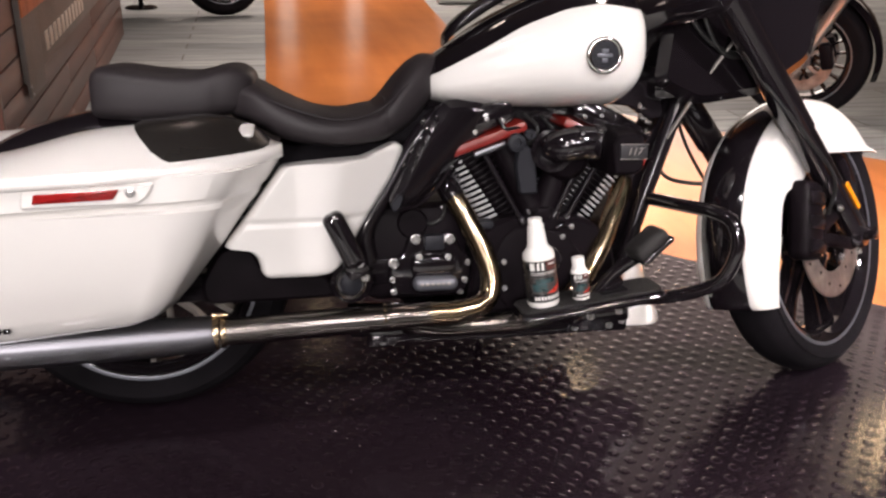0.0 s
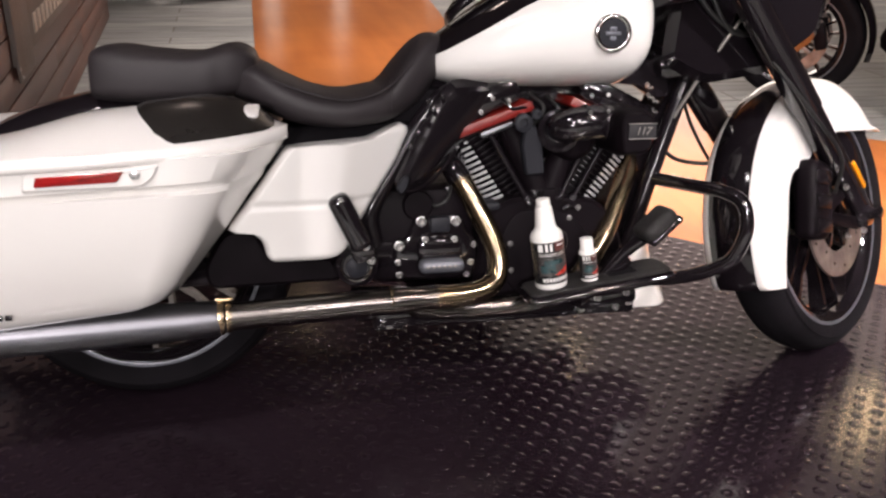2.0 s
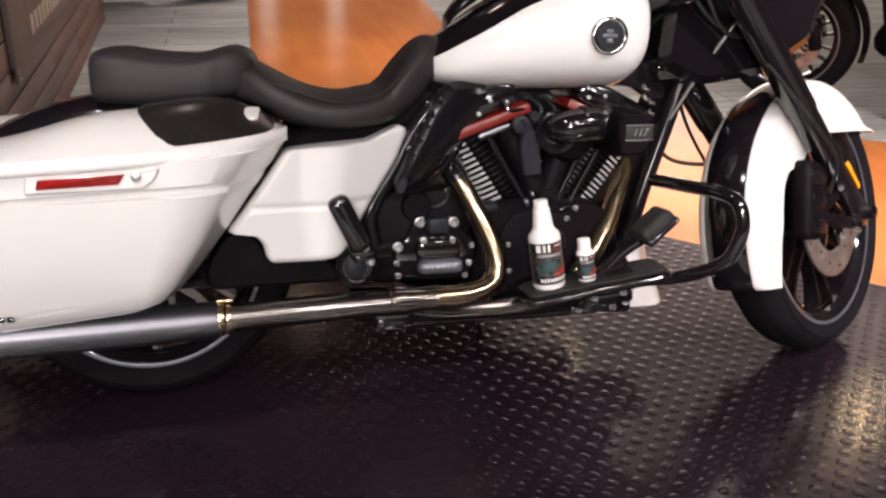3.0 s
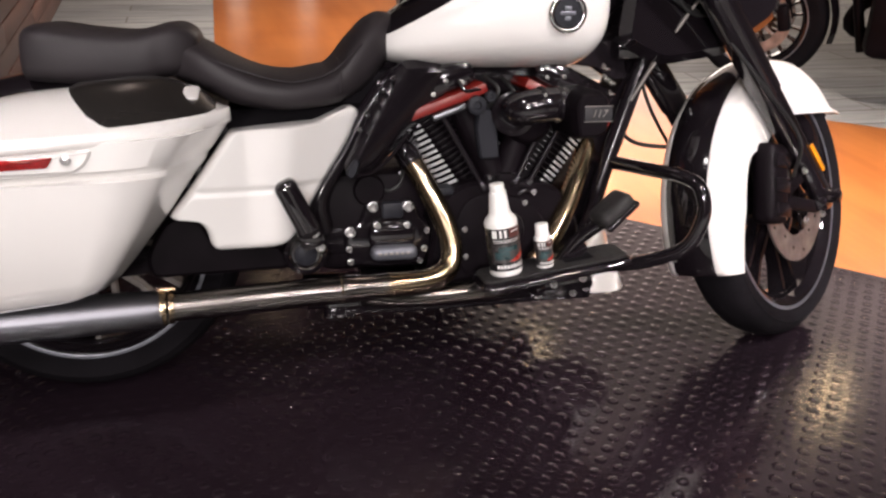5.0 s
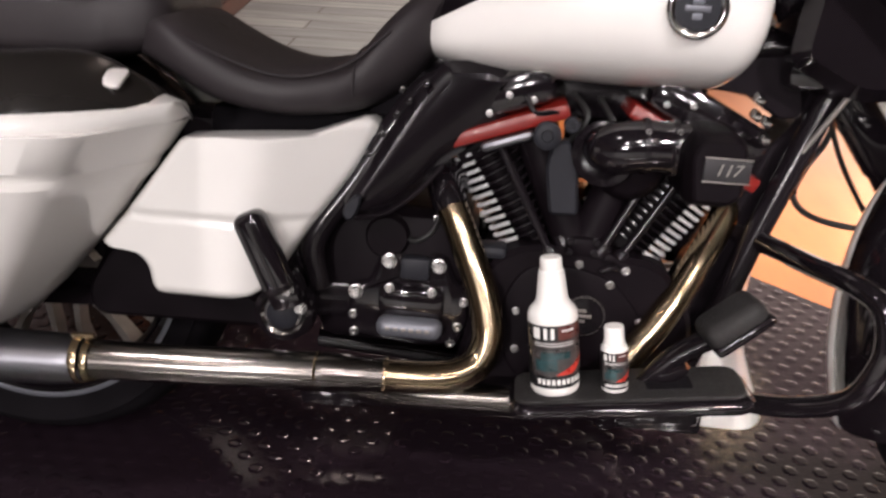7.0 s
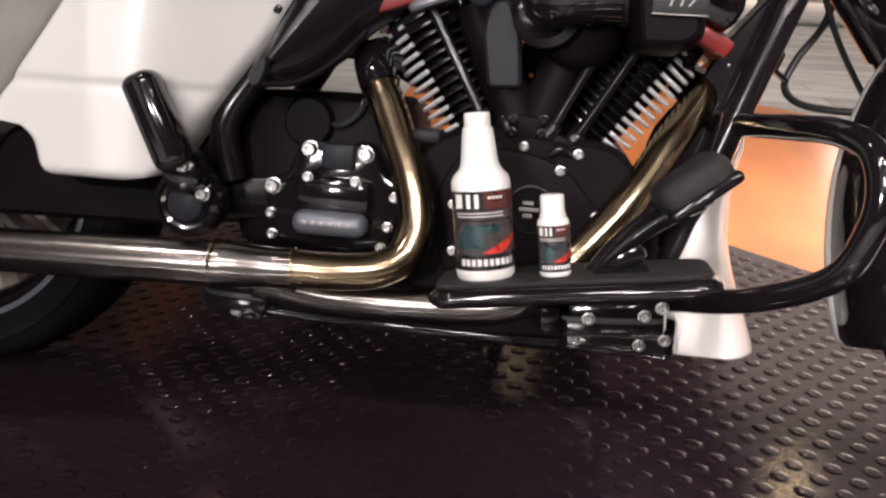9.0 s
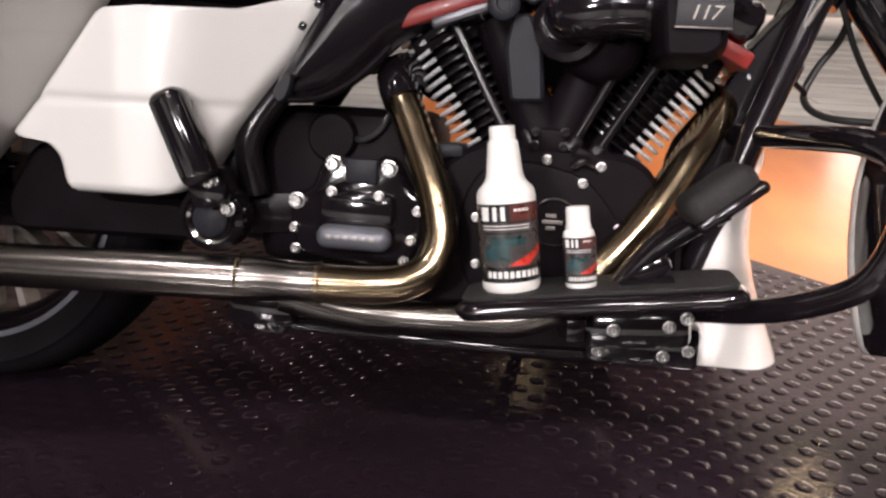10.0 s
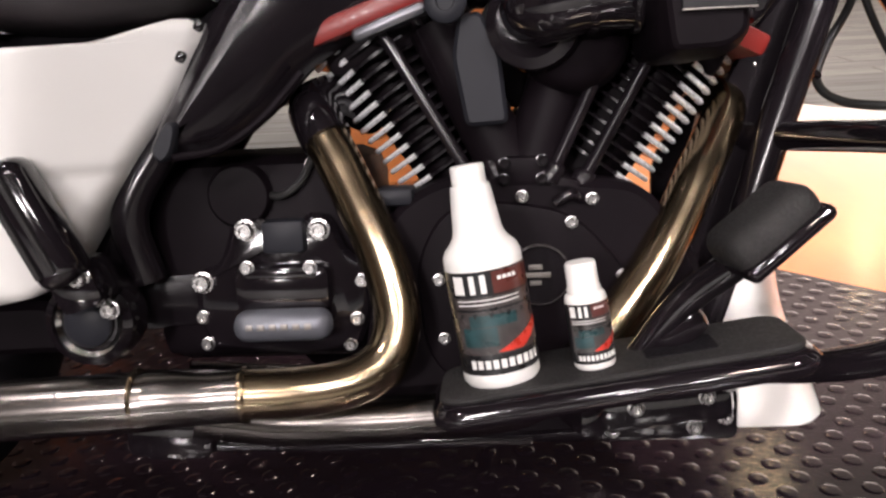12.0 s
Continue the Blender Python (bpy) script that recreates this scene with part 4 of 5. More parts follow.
for k in range(6):
    part("plaque_bar", rbox((0.603 + 0.0118 * k, -0.1712, 0.295), (0.007, 0.002, 0.006), 0.0006), PEWTER, plq)

bolts([(0.595, -0.126, 0.387), (0.671, -0.126, 0.385), (0.5455, -0.126, 0.334)], 0.0092, gear)
bolts([(0.543, -0.126, 0.297), (0.545, -0.125, 0.268), (0.705, -0.128, 0.291), (0.711, -0.126, 0.331), (0.696, -0.125, 0.263), (0.600, -0.149, 0.352), (0.664, -0.149, 0.350)], 0.0058, gear)
part("clutch_can", merged(lathe([(0, 0), (0.032, 0), (0.034, 0.03), (0.030, 0.037), (0.008, 0.038), (0, 0.038)], (0.589, -0.086, 0.422), (0, -1, 0), 28), rbox((0.635, -0.06, 0.445), (0.10, 0.05, 0.03), 0.01)), CAST, bike, "black starter housing")
part("starter_cable", tube([(0.60, -0.10, 0.43), (0.63, -0.12, 0.42), (0.655, -0.12, 0.435), (0.665, -0.10, 0.46)], 0.004, 8), HOSE, bike)
bolts([(0.660, -0.095, 0.448), (0.644, -0.10, 0.406), (0.545, -0.095, 0.39), (0.525, -0.10, 0.37)], 0.006, bike)
cam_c = part("cam_cover", plate_xz(rounded([(0.775, 0.25), (0.768, 0.35), (0.80, 0.405), (0.86, 0.41), (0.93, 0.395), (0.985, 0.33), (0.98, 0.25), (0.92, 0.205), (0.82, 0.205)], 0.03), -0.112, [(0, 0), (0, 0.022), (0.003, 0.027), (0.010, 0.029)]), CAST, bike, "black cam cover", 20)
part("cam_badge", lathe([(0.026, 0), (0.030, 0), (0.031, 0.002), (0.0295, 0.003), (0.028, 0.0015), (0, 0.0012)], (0.893, -0.141, 0.333), (0, -1, 0), 36), SATIN, cam_c, "round black timer cover")
part("cam_badge_ring", lathe([(0.0284, 0.001), (0.0298, 0.0034), (0.0312, 0.001)], (0.893, -0.141, 0.333), (0, -1, 0), 36, True), PEWTER, cam_c)
part("cam_emblem", merged(rbox((0.891, -0.143, 0.333), (0.026, 0.002, 0.005), 0.0005), rbox((0.889, -0.143, 0.341), (0.014, 0.002, 0.005), 0.0005), rbox((0.889, -0.143, 0.325), (0.012, 0.002, 0.005), 0.0005)), PEWTER, cam_c)
bolts([(0.792, -0.140, 0.331), (0.795, -0.140, 0.270), (0.926, -0.142, 0.385), (0.975, -0.140, 0.33), (0.93, -0.140, 0.225)], 0.005, cam_c)
part("lifter_block", merged(rbox((0.879, -0.117, 0.436), (0.046, 0.04, 0.030), 0.006), rbox((0.920, -0.120, 0.418), (0.036, 0.03, 0.022), 0.006, (0, 20, 0))), CAST, cam_c)
bolts([(0.862, -0.138, 0.445), (0.899, -0.138, 0.447), (0.861, -0.138, 0.429), (0.898, -0.138, 0.429)], 0.0050, cam_c, (0, -1, 0), SATIN)
bolts([(0.878, -0.140, 0.412), (0.947, -0.138, 0.407)], 0.0052, cam_c)
part("oil_line", tube([(0.940, -0.130, 0.405), (0.925, -0.142, 0.412), (0.910, -0.140, 0.405)], 0.006, 10), BLACK, cam_c)
part("hydraulic_box", merged(rbox((0.765, -0.10, 0.385), (0.05, 0.06, 0.022), 0.006), rbox((0.75, -0.11, 0.415), (0.04, 0.05, 0.018), 0.006)), SLATE, engine)

# exhaust
ex = part("exhaust_header", tube([(0.675, -0.060, 0.512), (0.667, -0.090, 0.506), (0.676, -0.107, 0.488), (0.692, -0.122, 0.460), (0.707, -0.134, 0.430), (0.722, -0.147, 0.400), (0.736, -0.159, 0.370), (0.748, -0.172, 0.335), (0.753, -0.186, 0.300), (0.742, -0.203, 0.268), (0.712, -0.217, 0.252), (0.665, -0.226, 0.247), (0.610, -0.231, 0.247)], 0.0235, 22), GOLDEN, bike, "chrome rear header pipe with a gold reflection in its colour", 60)
part("header_elbow", tube([(0.720, -0.015, 0.500), (0.690, -0.050, 0.515), (0.668, -0.084, 0.509), (0.674, -0.105, 0.492), (0.684, -0.115, 0.474)], 0.0265, 20), BLACK, ex, "black header elbow")
part("front_header", tube([(1.075, -0.010, 0.505), (1.098, -0.040, 0.490), (1.078, -0.070, 0.452), (1.056, -0.098, 0.420), (1.038, -0.117, 0.390), (1.018, -0.137, 0.360), (0.995, -0.155, 0.328), (0.957, -0.178, 0.285), (0.932, -0.186, 0.259)], 0.0225, 22), GOLDEN, ex, "chrome front header pipe with a gold reflection in its colour", 60)
part("crossover_pipe", tube([(0.957, -0.178, 0.285), (0.932, -0.186, 0.259), (0.908, -0.190, 0.237), (0.86, -0.190, 0.213), (0.78, -0.190, 0.206), (0.69, -0.192, 0.204), (0.63, -0.202, 0.208), (0.56, -0.222, 0.226)], 0.0226, 22), EXHAUST, ex, "smoked chrome crossover pipe", 60)
part("collector", tube([(0.613, -0.231, 0.247), (0.578, -0.233, 0.246), (0.545, -0.235, 0.246), (0.522, -0.237, 0.246)], [0.0255, 0.0255, 0.028, 0.0288], 24), EXHAUST, ex, "collector joint", 40)
part("mid_pipe", tube([(0.525, -0.237, 0.245), (0.44, -0.243, 0.244), (0.32, -0.249, 0.241), (0.188, -0.254, 0.238)], 0.0285, 26), EXHAUST, ex, "smoked chrome mid pipe", 60)
part("muffler", tube([(0.170, -0.255, 0.238), (0.155, -0.256, 0.236), (0.05, -0.263, 0.235), (-0.2, -0.286, 0.236), (-0.5, -0.312, 0.238)], [0.030, 0.036, 0.039, 0.041, 0.042], 26), BLUED, ex, "bright steel muffler", 60)
for x, w, r in [(0.183, 0.010, 0.0325), (0.168, 0.012, 0.0355), (0.612, 0.006, 0.0268), (0.512, 0.004, 0.0300)]:
    part("exhaust_clamp", lathe([(r - 0.004, -w / 2), (r, -w / 2), (r + 0.001, 0), (r, w / 2), (r - 0.004, w / 2)], (x, -0.2545 if x < 0.3 else -0.231 - 0.06 * (0.612 - x), 0.238 if x < 0.3 else 0.2465), (1, 0.05, 0), 28, True), GOLDEN, ex)
part("clamp_screw", tube([(0.161, -0.262, 0.276), (0.193, -0.262, 0.277)], 0.0045, 10), GOLDEN, ex)
part("exhaust_bracket", merged(rbox((0.525, -0.185, 0.200), (0.09, 0.05, 0.05), 0.012), rbox((0.515, -0.155, 0.172), (0.07, 0.03, 0.034), 0.01), tube([(0.53, -0.160, 0.172), (0.70, -0.145, 0.163), (0.88, -0.12, 0.155)], 0.009, 10)), BLACK, ex)
bolts([(0.515, -0.166, 0.170)], 0.0085, ex)

# right foot controls
board_turn = (0, -6.5, 0)


def board_slab(x0, x1, y0, y1, z0, z1, r, bev=0.004):
    ring = ccw(rounded([(x0, y0), (x1, y0), (x1, y1), (x0, y1)], r, 6))
    rings = [[(x, y, z) for x, y in (inset_ring(ring, d) if d else ring)] for d, z in ((bev, z0), (0, z0 + bev), (0, z1 - bev), (bev, z1))]
    v, f = loft(rings)
    m = Matrix.Translation((0.948, 0.036, 0.2645)) @ pose(0, 0, 0, 0, -8.0, 0)
    return [tuple(m @ Vector(q)) for q in v], f


board = part("footboard", board_slab(-0.158, 0.170, -0.350, -0.232, -0.011, 0.010, 0.030, 0.007), BLACK, bike, "gloss black rider footboard", 50)
part("board_pad", board_slab(-0.150, 0.161, -0.340, -0.238, 0.010, 0.0155, 0.026, 0.002), PAD, board, "black rubber board pad")
part("pad_slot", board_slab(0.030, 0.092, -0.312, -0.270, 0.0150, 0.0165, 0.005, 0.0004), RUBBER, board)
part("pad_slot", board_slab(-0.120, -0.085, -0.305, -0.275, 0.0150, 0.0165, 0.004, 0.0004), RUBBER, board)
part("board_bracket", rbox((1.005, -0.155, 0.216), (0.13, 0.10, 0.050), 0.012, (0, -6, 0)), BLACK, board)
part("board_mount", rbox((1.018, -0.108, 0.180), (0.15, 0.06, 0.06), 0.012), BLACK, board)
part("board_hinge", rbox((0.915, -0.21, 0.222), (0.025, 0.10, 0.030), 0.006, (0, 0, 20)), BLACK, board)
bolts([(0.977, -0.204, 0.214), (0.963, -0.138, 0.167), (1.046, -0.137, 0.168), (1.043, -0.204, 0.224), (1.077, -0.137, 0.178), (1.063, -0.204, 0.236)], 0.0065, board, (0, -1, -0.05))
pedal = part("brake_pedal", merged(tube([(0.965, -0.235, 0.262), (1.01, -0.245, 0.322), (1.05, -0.258, 0.358), (1.085, -0.268, 0.380)], [0.012, 0.014, 0.015, 0.014], 14), rbox((1.01, -0.24, 0.30), (0.05, 0.03, 0.03), 0.01, (0, -40, 0))), BLACK, bike, "gloss black brake pedal")
part("pedal_pad", rbox((1.070, -0.278, 0.396), (0.086, 0.066, 0.036), 0.015, (0, -38, 10), 4), PAD, pedal, "black rubber pedal pad")
part("pad_rim", rbox((1.080, -0.278, 0.385), (0.088, 0.070, 0.014), 0.006, (0, -38, 10), 3), BLACK, pedal, "gloss black pad rim")
peg = part("passenger_peg", rbox((0.432, -0.232, 0.416), (0.046, 0.044, 0.126), 0.016, (0, -25, 0), 4), BLACK, bike, "folded-up black passenger peg")
part("peg_rib", merged(*[rbox((0.430 + dx, -0.2545, 0.416 + dx * 0.4), (0.006, 0.006, 0.100), 0.002, (0, -25, 0)) for dx in (-0.010, 0.004)]), PAD, peg)
part("peg_mount", merged(rbox((0.457, -0.200, 0.352), (0.05, 0.06, 0.05), 0.014, (0, -20, 0)), lathe([(0, 0), (0.046, 0), (0.048, 0.02), (0.044, 0.035), (0.036, 0.040), (0.034, 0.032), (0, 0.032)], (0.448, -0.15, 0.310), (0, -1, 0), 32)), BLACK, peg)
part("pivot_cap", lathe([(0.0, 0.0), (0.023, 0.0), (0.0235, 0.007), (0.021, 0.009), (0, 0.0095)], (0.447, -0.180, 0.308), (0, -1, 0), 28), SLATE, peg, "slate grey pivot cap")
part("pivot_ring", lathe([(0.0285, 0.0), (0.033, 0.003), (0.035, 0.0)], (0.447, -0.183, 0.308), (0, -1, 0), 32, True), CHROME, peg)
bolts([(0.477, -0.198, 0.325), (0.464, -0.226, 0.362)], 0.0075, peg)

# engine guard, chin spoiler, hoses
part("engine_guard", tube([(1.115, -0.03, 0.455), (1.150, -0.10, 0.457), (1.185, -0.22, 0.461), (1.212, -0.285, 0.461), (1.236, -0.322, 0.447), (1.246, -0.336, 0.410), (1.242, -0.336, 0.368), (1.222, -0.318, 0.315), (1.172, -0.270, 0.277), (1.115, -0.205, 0.250), (1.04, -0.13, 0.232), (1.01, -0.08, 0.220)], 0.0150, 18), BLACK, bike, "gloss black engine guard hoop")
rows = []
for z, xf, hw, xb in catmull([(0.150, 1.203, 0.096, 1.03), (0.170, 1.196, 0.096, 1.05), (0.25, 1.164, 0.096, 1.07), (0.31, 1.150, 0.098, 1.095), (0.38, 1.150, 0.088, 1.118), (0.42, 1.158, 0.070, 1.132), (0.440, 1.158, 0.05, 1.138)], 3):
    rows.append([(x, y, z) for x, y in rounded([(xb, -hw), (xf - 0.03, -hw), (xf, -hw * 0.6), (xf + 0.012, 0), (xf, hw * 0.6), (xf - 0.03, hw), (xb, hw)], 0.02, 3)])
part("chin_spoiler", loft(rows), WHITE, bike, "pearl white chin spoiler", 50)
part("brake_hose", tube([(1.325, -0.165, 0.86), (1.285, -0.150, 0.795), (1.243, -0.130, 0.722), (1.205, -0.105, 0.645), (1.180, -0.088, 0.59), (1.166, -0.080, 0.555)], 0.0042, 10), PEWTER, bike, "braided brake hose")
part("hose_end", tube([(1.167, -0.080, 0.560), (1.160, -0.079, 0.530), (1.150, -0.078, 0.500)], 0.0075, 12), BLACK, bike)
wiring = part("wiring_hose", tube([(1.285, 0.075, 0.66), (1.264, 0.060, 0.595), (1.232, 0.038, 0.55), (1.215, 0.020, 0.510), (1.232, -0.010, 0.487), (1.281, -0.047, 0.481), (1.34, -0.06, 0.485)], 0.0050, 10), HOSE, bike, "black wiring hose")
part("hose_clip", merged(rbox((1.187, -0.008, 0.544), (0.030, 0.022, 0.030), 0.006, (0, 20, 0)), tube([(1.187, -0.008, 0.535), (1.215, 0.015, 0.515)], 0.004, 8)), SATIN, wiring, "black plastic hose clip")
part("ball_bolt", lathe([(0, -0.010), (0.006, -0.010), (0.006, 0.0), (0.0088, 0.002), (0.0100, 0.007), (0.0082, 0.012), (0.004, 0.015), (0, 0.0155)], (1.128, -0.030, 0.529), (0.3, -1, 0.2), 18), CHROME, bike, "round-headed chrome bolt")
part("inner_fairing", merged(plate_xz(rounded([(1.13, 0.72), (1.23, 0.672), (1.39, 0.695), (1.50, 0.77), (1.56, 1.10), (1.18, 1.12), (1.15, 0.90)], 0.03), 0.15, [(0, 0), (0, 0.27), (0.02, 0.29)]), rbox((1.22, 0, 0.71), (0.16, 0.20, 0.06), 0.02)), BLACK, bike, "black fairing inner panel")
for k in range(2):
    part("control_cable", tube([(1.16 + 0.03 * k, -0.145, 0.98), (1.19 + 0.035 * k, -0.155, 0.87 - 0.01 * k), (1.26 + 0.02 * k, -0.15, 0.80 - 0.015 * k), (1.38, -0.13, 0.765 + 0.02 * k)], 0.006, 8), HOSE, bike)

# front end, turned to the rider's left about the steering axis
AXIS = Vector((-math.sin(radians(RAKE)), 0, math.cos(radians(RAKE))))
front = Matrix.Translation((WHEELBASE, 0, 0.327)) @ Matrix.Rotation(radians(STEER), 4, AXIS)
wheel_f = wheel(bike, (0, 0, 0), 0.334, 0.13, 0.264, 7, front)
for s in (-1, 1):
    holes = []
    dv, df = lathe([(0.088, -0.0025), (0.150, -0.0025), (0.150, 0.0025), (0.088, 0.0025)], (0, s * 0.072, 0), (0, 1, 0), 48, True)
    disc = part("brake_disc", (dv, df), DISC, wheel_f, "drilled steel brake disc", 30)
    for k in range(14):
        a = 2 * math.pi * k / 14
        holes.append(lathe([(0, 0), (0.0042, 0), (0.0042, 0.0008), (0, 0.0008)], ((0.118 + 0.012 * (k % 3 - 1)) * math.cos(a), s * 0.0748, (0.118 + 0.012 * (k % 3 - 1)) * math.sin(a)), (0, s, 0), 8))
    tagged(part("disc_holes", merged(*holes), BLACK, wheel_f), kind="stuff")
    for k in range(6):
        part("disc_carrier_arm", rbox((0.072 * math.cos(2 * math.pi * k / 6), s * 0.07, 0.072 * math.sin(2 * math.pi * k / 6)), (0.05, 0.006, 0.016), 0.002, (0, -60 * k, 0)), BLACK, wheel_f)
FORK = 44.0
leg_dir = Vector((-math.sin(radians(FORK)), 0, math.cos(radians(FORK))))
for s in (-1, 1):
    base = Vector((0.050, s * 0.116, 0.0))
    leg = part("fork_leg", merged(tube([base, base + leg_dir * 0.10, base + leg_dir * 0.30, base + leg_dir * 0.36], [0.026, 0.030, 0.031, 0.030], 20), tube([base + leg_dir * 0.36, base + leg_dir * 0.78], 0.034, 20),
                                  rbox(base, (0.07, 0.045, 0.07), 0.018), lathe([(0, 0), (0.017, 0), (0.017, 0.03), (0.012, 0.034), (0, 0.034)], base + Vector((0, s * 0.015, 0)), (0, s, 0), 18)), BLACK, bike, "gloss black fork leg", 50, front)
    part("caliper", merged(rbox((-0.165, s * 0.094, 0.050), (0.085, 0.058, 0.185), 0.02, (0, 8, 0), 3), rbox((-0.06, s * 0.108, 0.05), (0.14, 0.018, 0.03), 0.006, (0, -20, 0)), rbox((-0.04, s * 0.108, -0.01), (0.16, 0.018, 0.03), 0.006, (0, 10, 0))), CAST, leg, "black brake caliper")
    for k in range(3):
        part("caliper_rib", rbox((-0.172 + 0.006 * k, s * 0.124, -0.01 + 0.055 * k), (0.066, 0.012, 0.034), 0.005, (0, 8, 0)), SATIN, leg)
    part("fork_reflector", rbox(base + leg_dir * 0.135 + Vector((0.012, s * 0.034, 0)), (0.014, 0.006, 0.085), 0.003, (0, -FORK, 0)), AMBER, leg, "amber fork reflector")
    bolts([tuple(base + Vector((-0.115, s * 0.014, 0.07))), tuple(base + Vector((-0.125, s * 0.014, -0.045))), tuple(base + Vector((-0.045, s * 0.012, 0.085))), tuple(base + Vector((-0.04, s * 0.012, 0.045))), tuple(base + Vector((-0.03, s * 0.012, -0.04)))], 0.007, leg, (0, s, 0))
    part("fork_brace_line", tube([base + leg_dir * 0.50 + Vector((-0.045, s * 0.0, 0)), base + leg_dir * 0.36 + Vector((-0.06, s * 0.03, 0)), base + leg_dir * 0.20 + Vector((-0.055, s * 0.045, 0)), (-0.11, s * 0.125, 0.06)], 0.0045, 8), HOSE, leg)
part("fork_clamp", rbox(leg_dir * 0.74, (0.08, 0.30, 0.05), 0.015, (0, -FORK, 0)), BLACK, bike, "", 38, front)

crown, flank = [], {-1: [], 1: []}
for k in range(43):
    deg = 36 + (212 - 36) * k / 42
    a = radians(deg)
    ca, sa = math.cos(a), math.sin(a)
    R0 = float(np.interp(deg, [36, 90, 120, 150, 170, 200], [0.353, 0.353, 0.361, 0.379, 0.387, 0.393]))
    wide = 0.050
    arc = []
    for q in range(9):
        u = -1 + q / 4
        r = R0 - 0.012 * abs(u) ** 2.2
        arc.append((r * ca, u * wide, r * sa))
    inner = [((0.975 * math.hypot(x, z)) * ca, y, (0.975 * math.hypot(x, z)) * sa) for x, y, z in arc[::-1]]
    crown.append([(x, y, max(z, -0.136)) for x, y, z in arc + inner])
    edge_r = 0.205 / sa if deg < 98 else float(np.interp(deg, [98, 130, 141, 147, 152, 160, 170, 180, 196, 212], [0.206, 0.201, 0.204, 0.235, 0.254, 0.262, 0.262, 0.266, 0.300, 0.345]))
    room = max(R0 - 0.0122 - edge_r, 0.004)
    fit = min(1.0, room / 0.05)
    for s in (-1, 1):
        prof = [(R0 - 0.0122 - q * fit, wide * 0.995 + y) for q, y in ((0, 0), (0.005, 0.013), (0.016, 0.025), (0.028, 0.032))] + [(R0 - 0.0122 - 0.028 * fit - (room - 0.028 * fit) * 0.5, wide + 0.037), (R0 - 0.0122 - room, wide + 0.035)]
        prof = prof + [(r - 0.001, y - 0.005) for r, y in prof[::-1]]
        flank[s].append([(r * ca, s * y, max(r * sa, -0.136)) for r, y in prof])
fend = part("front_fender", loft(crown), BLACK, bike, "gloss black front fender crown", 60, front)
for s in (-1, 1):
    part("fender_flank", loft(flank[s]), WHITE, fend, "pearl white fender flank", 60)

# ---- bottles on the footboard ----


def arc_patch(r, a0, a1, z0, z1, n=10, thick=0.0004):
    """A printed patch on a round body; angles in degrees from the front."""
    rings = []
    for k in range(n + 1):
        a = radians(a0 + (a1 - a0) * k / n)
        rings.append([(q * math.sin(a), -q * math.cos(a), z) for q, z in ((r, z0), (r + thick, z0), (r + thick, z1), (r, z1))])
    return loft(rings)


def bottle(name, at, body, cap, r, zl, zh, label):
    m = bike.matrix_world @ at
    e = thing(name, m @ Matrix.Scale(0.995, 4), label, "bottle", "bottles on the footboard")
    part("bottle_body", lathe([tuple(q) for q in body], (0, 0, 0), (0, 0, 1), 40), HDPE, e, "white plastic bottle body", 50)
    part("cap", lathe(cap, (0, 0, 0), (0, 0, 1), 32), HDPE, e, "white screw cap", 40)
    h = zh - zl
    lab = part("label", arc_patch(r, -100, 100, zl, zh, 24), LAB_BLACK, e, "black printed wrap label")
    z = lambda q: zl + h * q
    t = r + 0.0004
    part("label_band", arc_patch(t, 2, 95, z(0.775), z(0.985), 12, 0.0003), LAB_BROWN, lab)
    part("label_photo", arc_patch(t, -62, 95, z(0.20), z(0.62), 16, 0.0003), LAB_GREY, lab)
    part("label_stripe", arc_patch(t, -62, 95, z(0.645), z(0.755), 16, 0.0003), LAB_GREY, lab)
    part("photo_blur", arc_patch(t + 0.0003, -54, -2, z(0.28), z(0.46), 6, 0.0002), LAB_TEAL, lab)
    part("photo_blur", arc_patch(t + 0.0003, -40, 30, z(0.47), z(0.58), 6, 0.0002), LAB_TEAL, lab)
    part("photo_blur", arc_patch(t + 0.0003, -54, 90, z(0.555), z(0.60), 6, 0.0003), LAB_BLACK, lab)
    for k in range(16):
        part("photo_shape", arc_patch(t + 0.0004, -4 + 4.2 * k + 0.10 * k * k * 0.3, 36 + 3.4 * k, z(0.215 + 0.014 * k), z(0.231 + 0.014 * k), 5, 0.0002), LAB_RED, lab)
    # plain bars in place of the trade name
    part("mark_bar", arc_patch(t + 0.0003, -57, -40, z(0.79), z(0.965), 3, 0.0003), PRINT, lab)
    part("mark_bar", arc_patch(t + 0.0003, -31, -23, z(0.79), z(0.965), 2, 0.0003), PRINT, lab)
    part("mark_bar", arc_patch(t + 0.0003, -15, -7, z(0.79), z(0.965), 2, 0.0003), PRINT, lab)
    for k in range(4):
        part("small_print", arc_patch(t + 0.0003, 10 + 8 * k, 16 + 8 * k, z(0.90), z(0.935), 2, 0.0002), PRINT, lab)
    for k in range(10):
        part("block_print", arc_patch(t, -50 + 11.5 * k, -42 + 11.5 * k, z(0.06), z(0.145), 2, 0.0003), PRINT, lab)
    for q in (0.68, 0.72):
        part("fine_line", arc_patch(t + 0.0003, -55, 40, z(q), z(q + 0.012), 8, 0.0002), PRINT, lab)
    return e


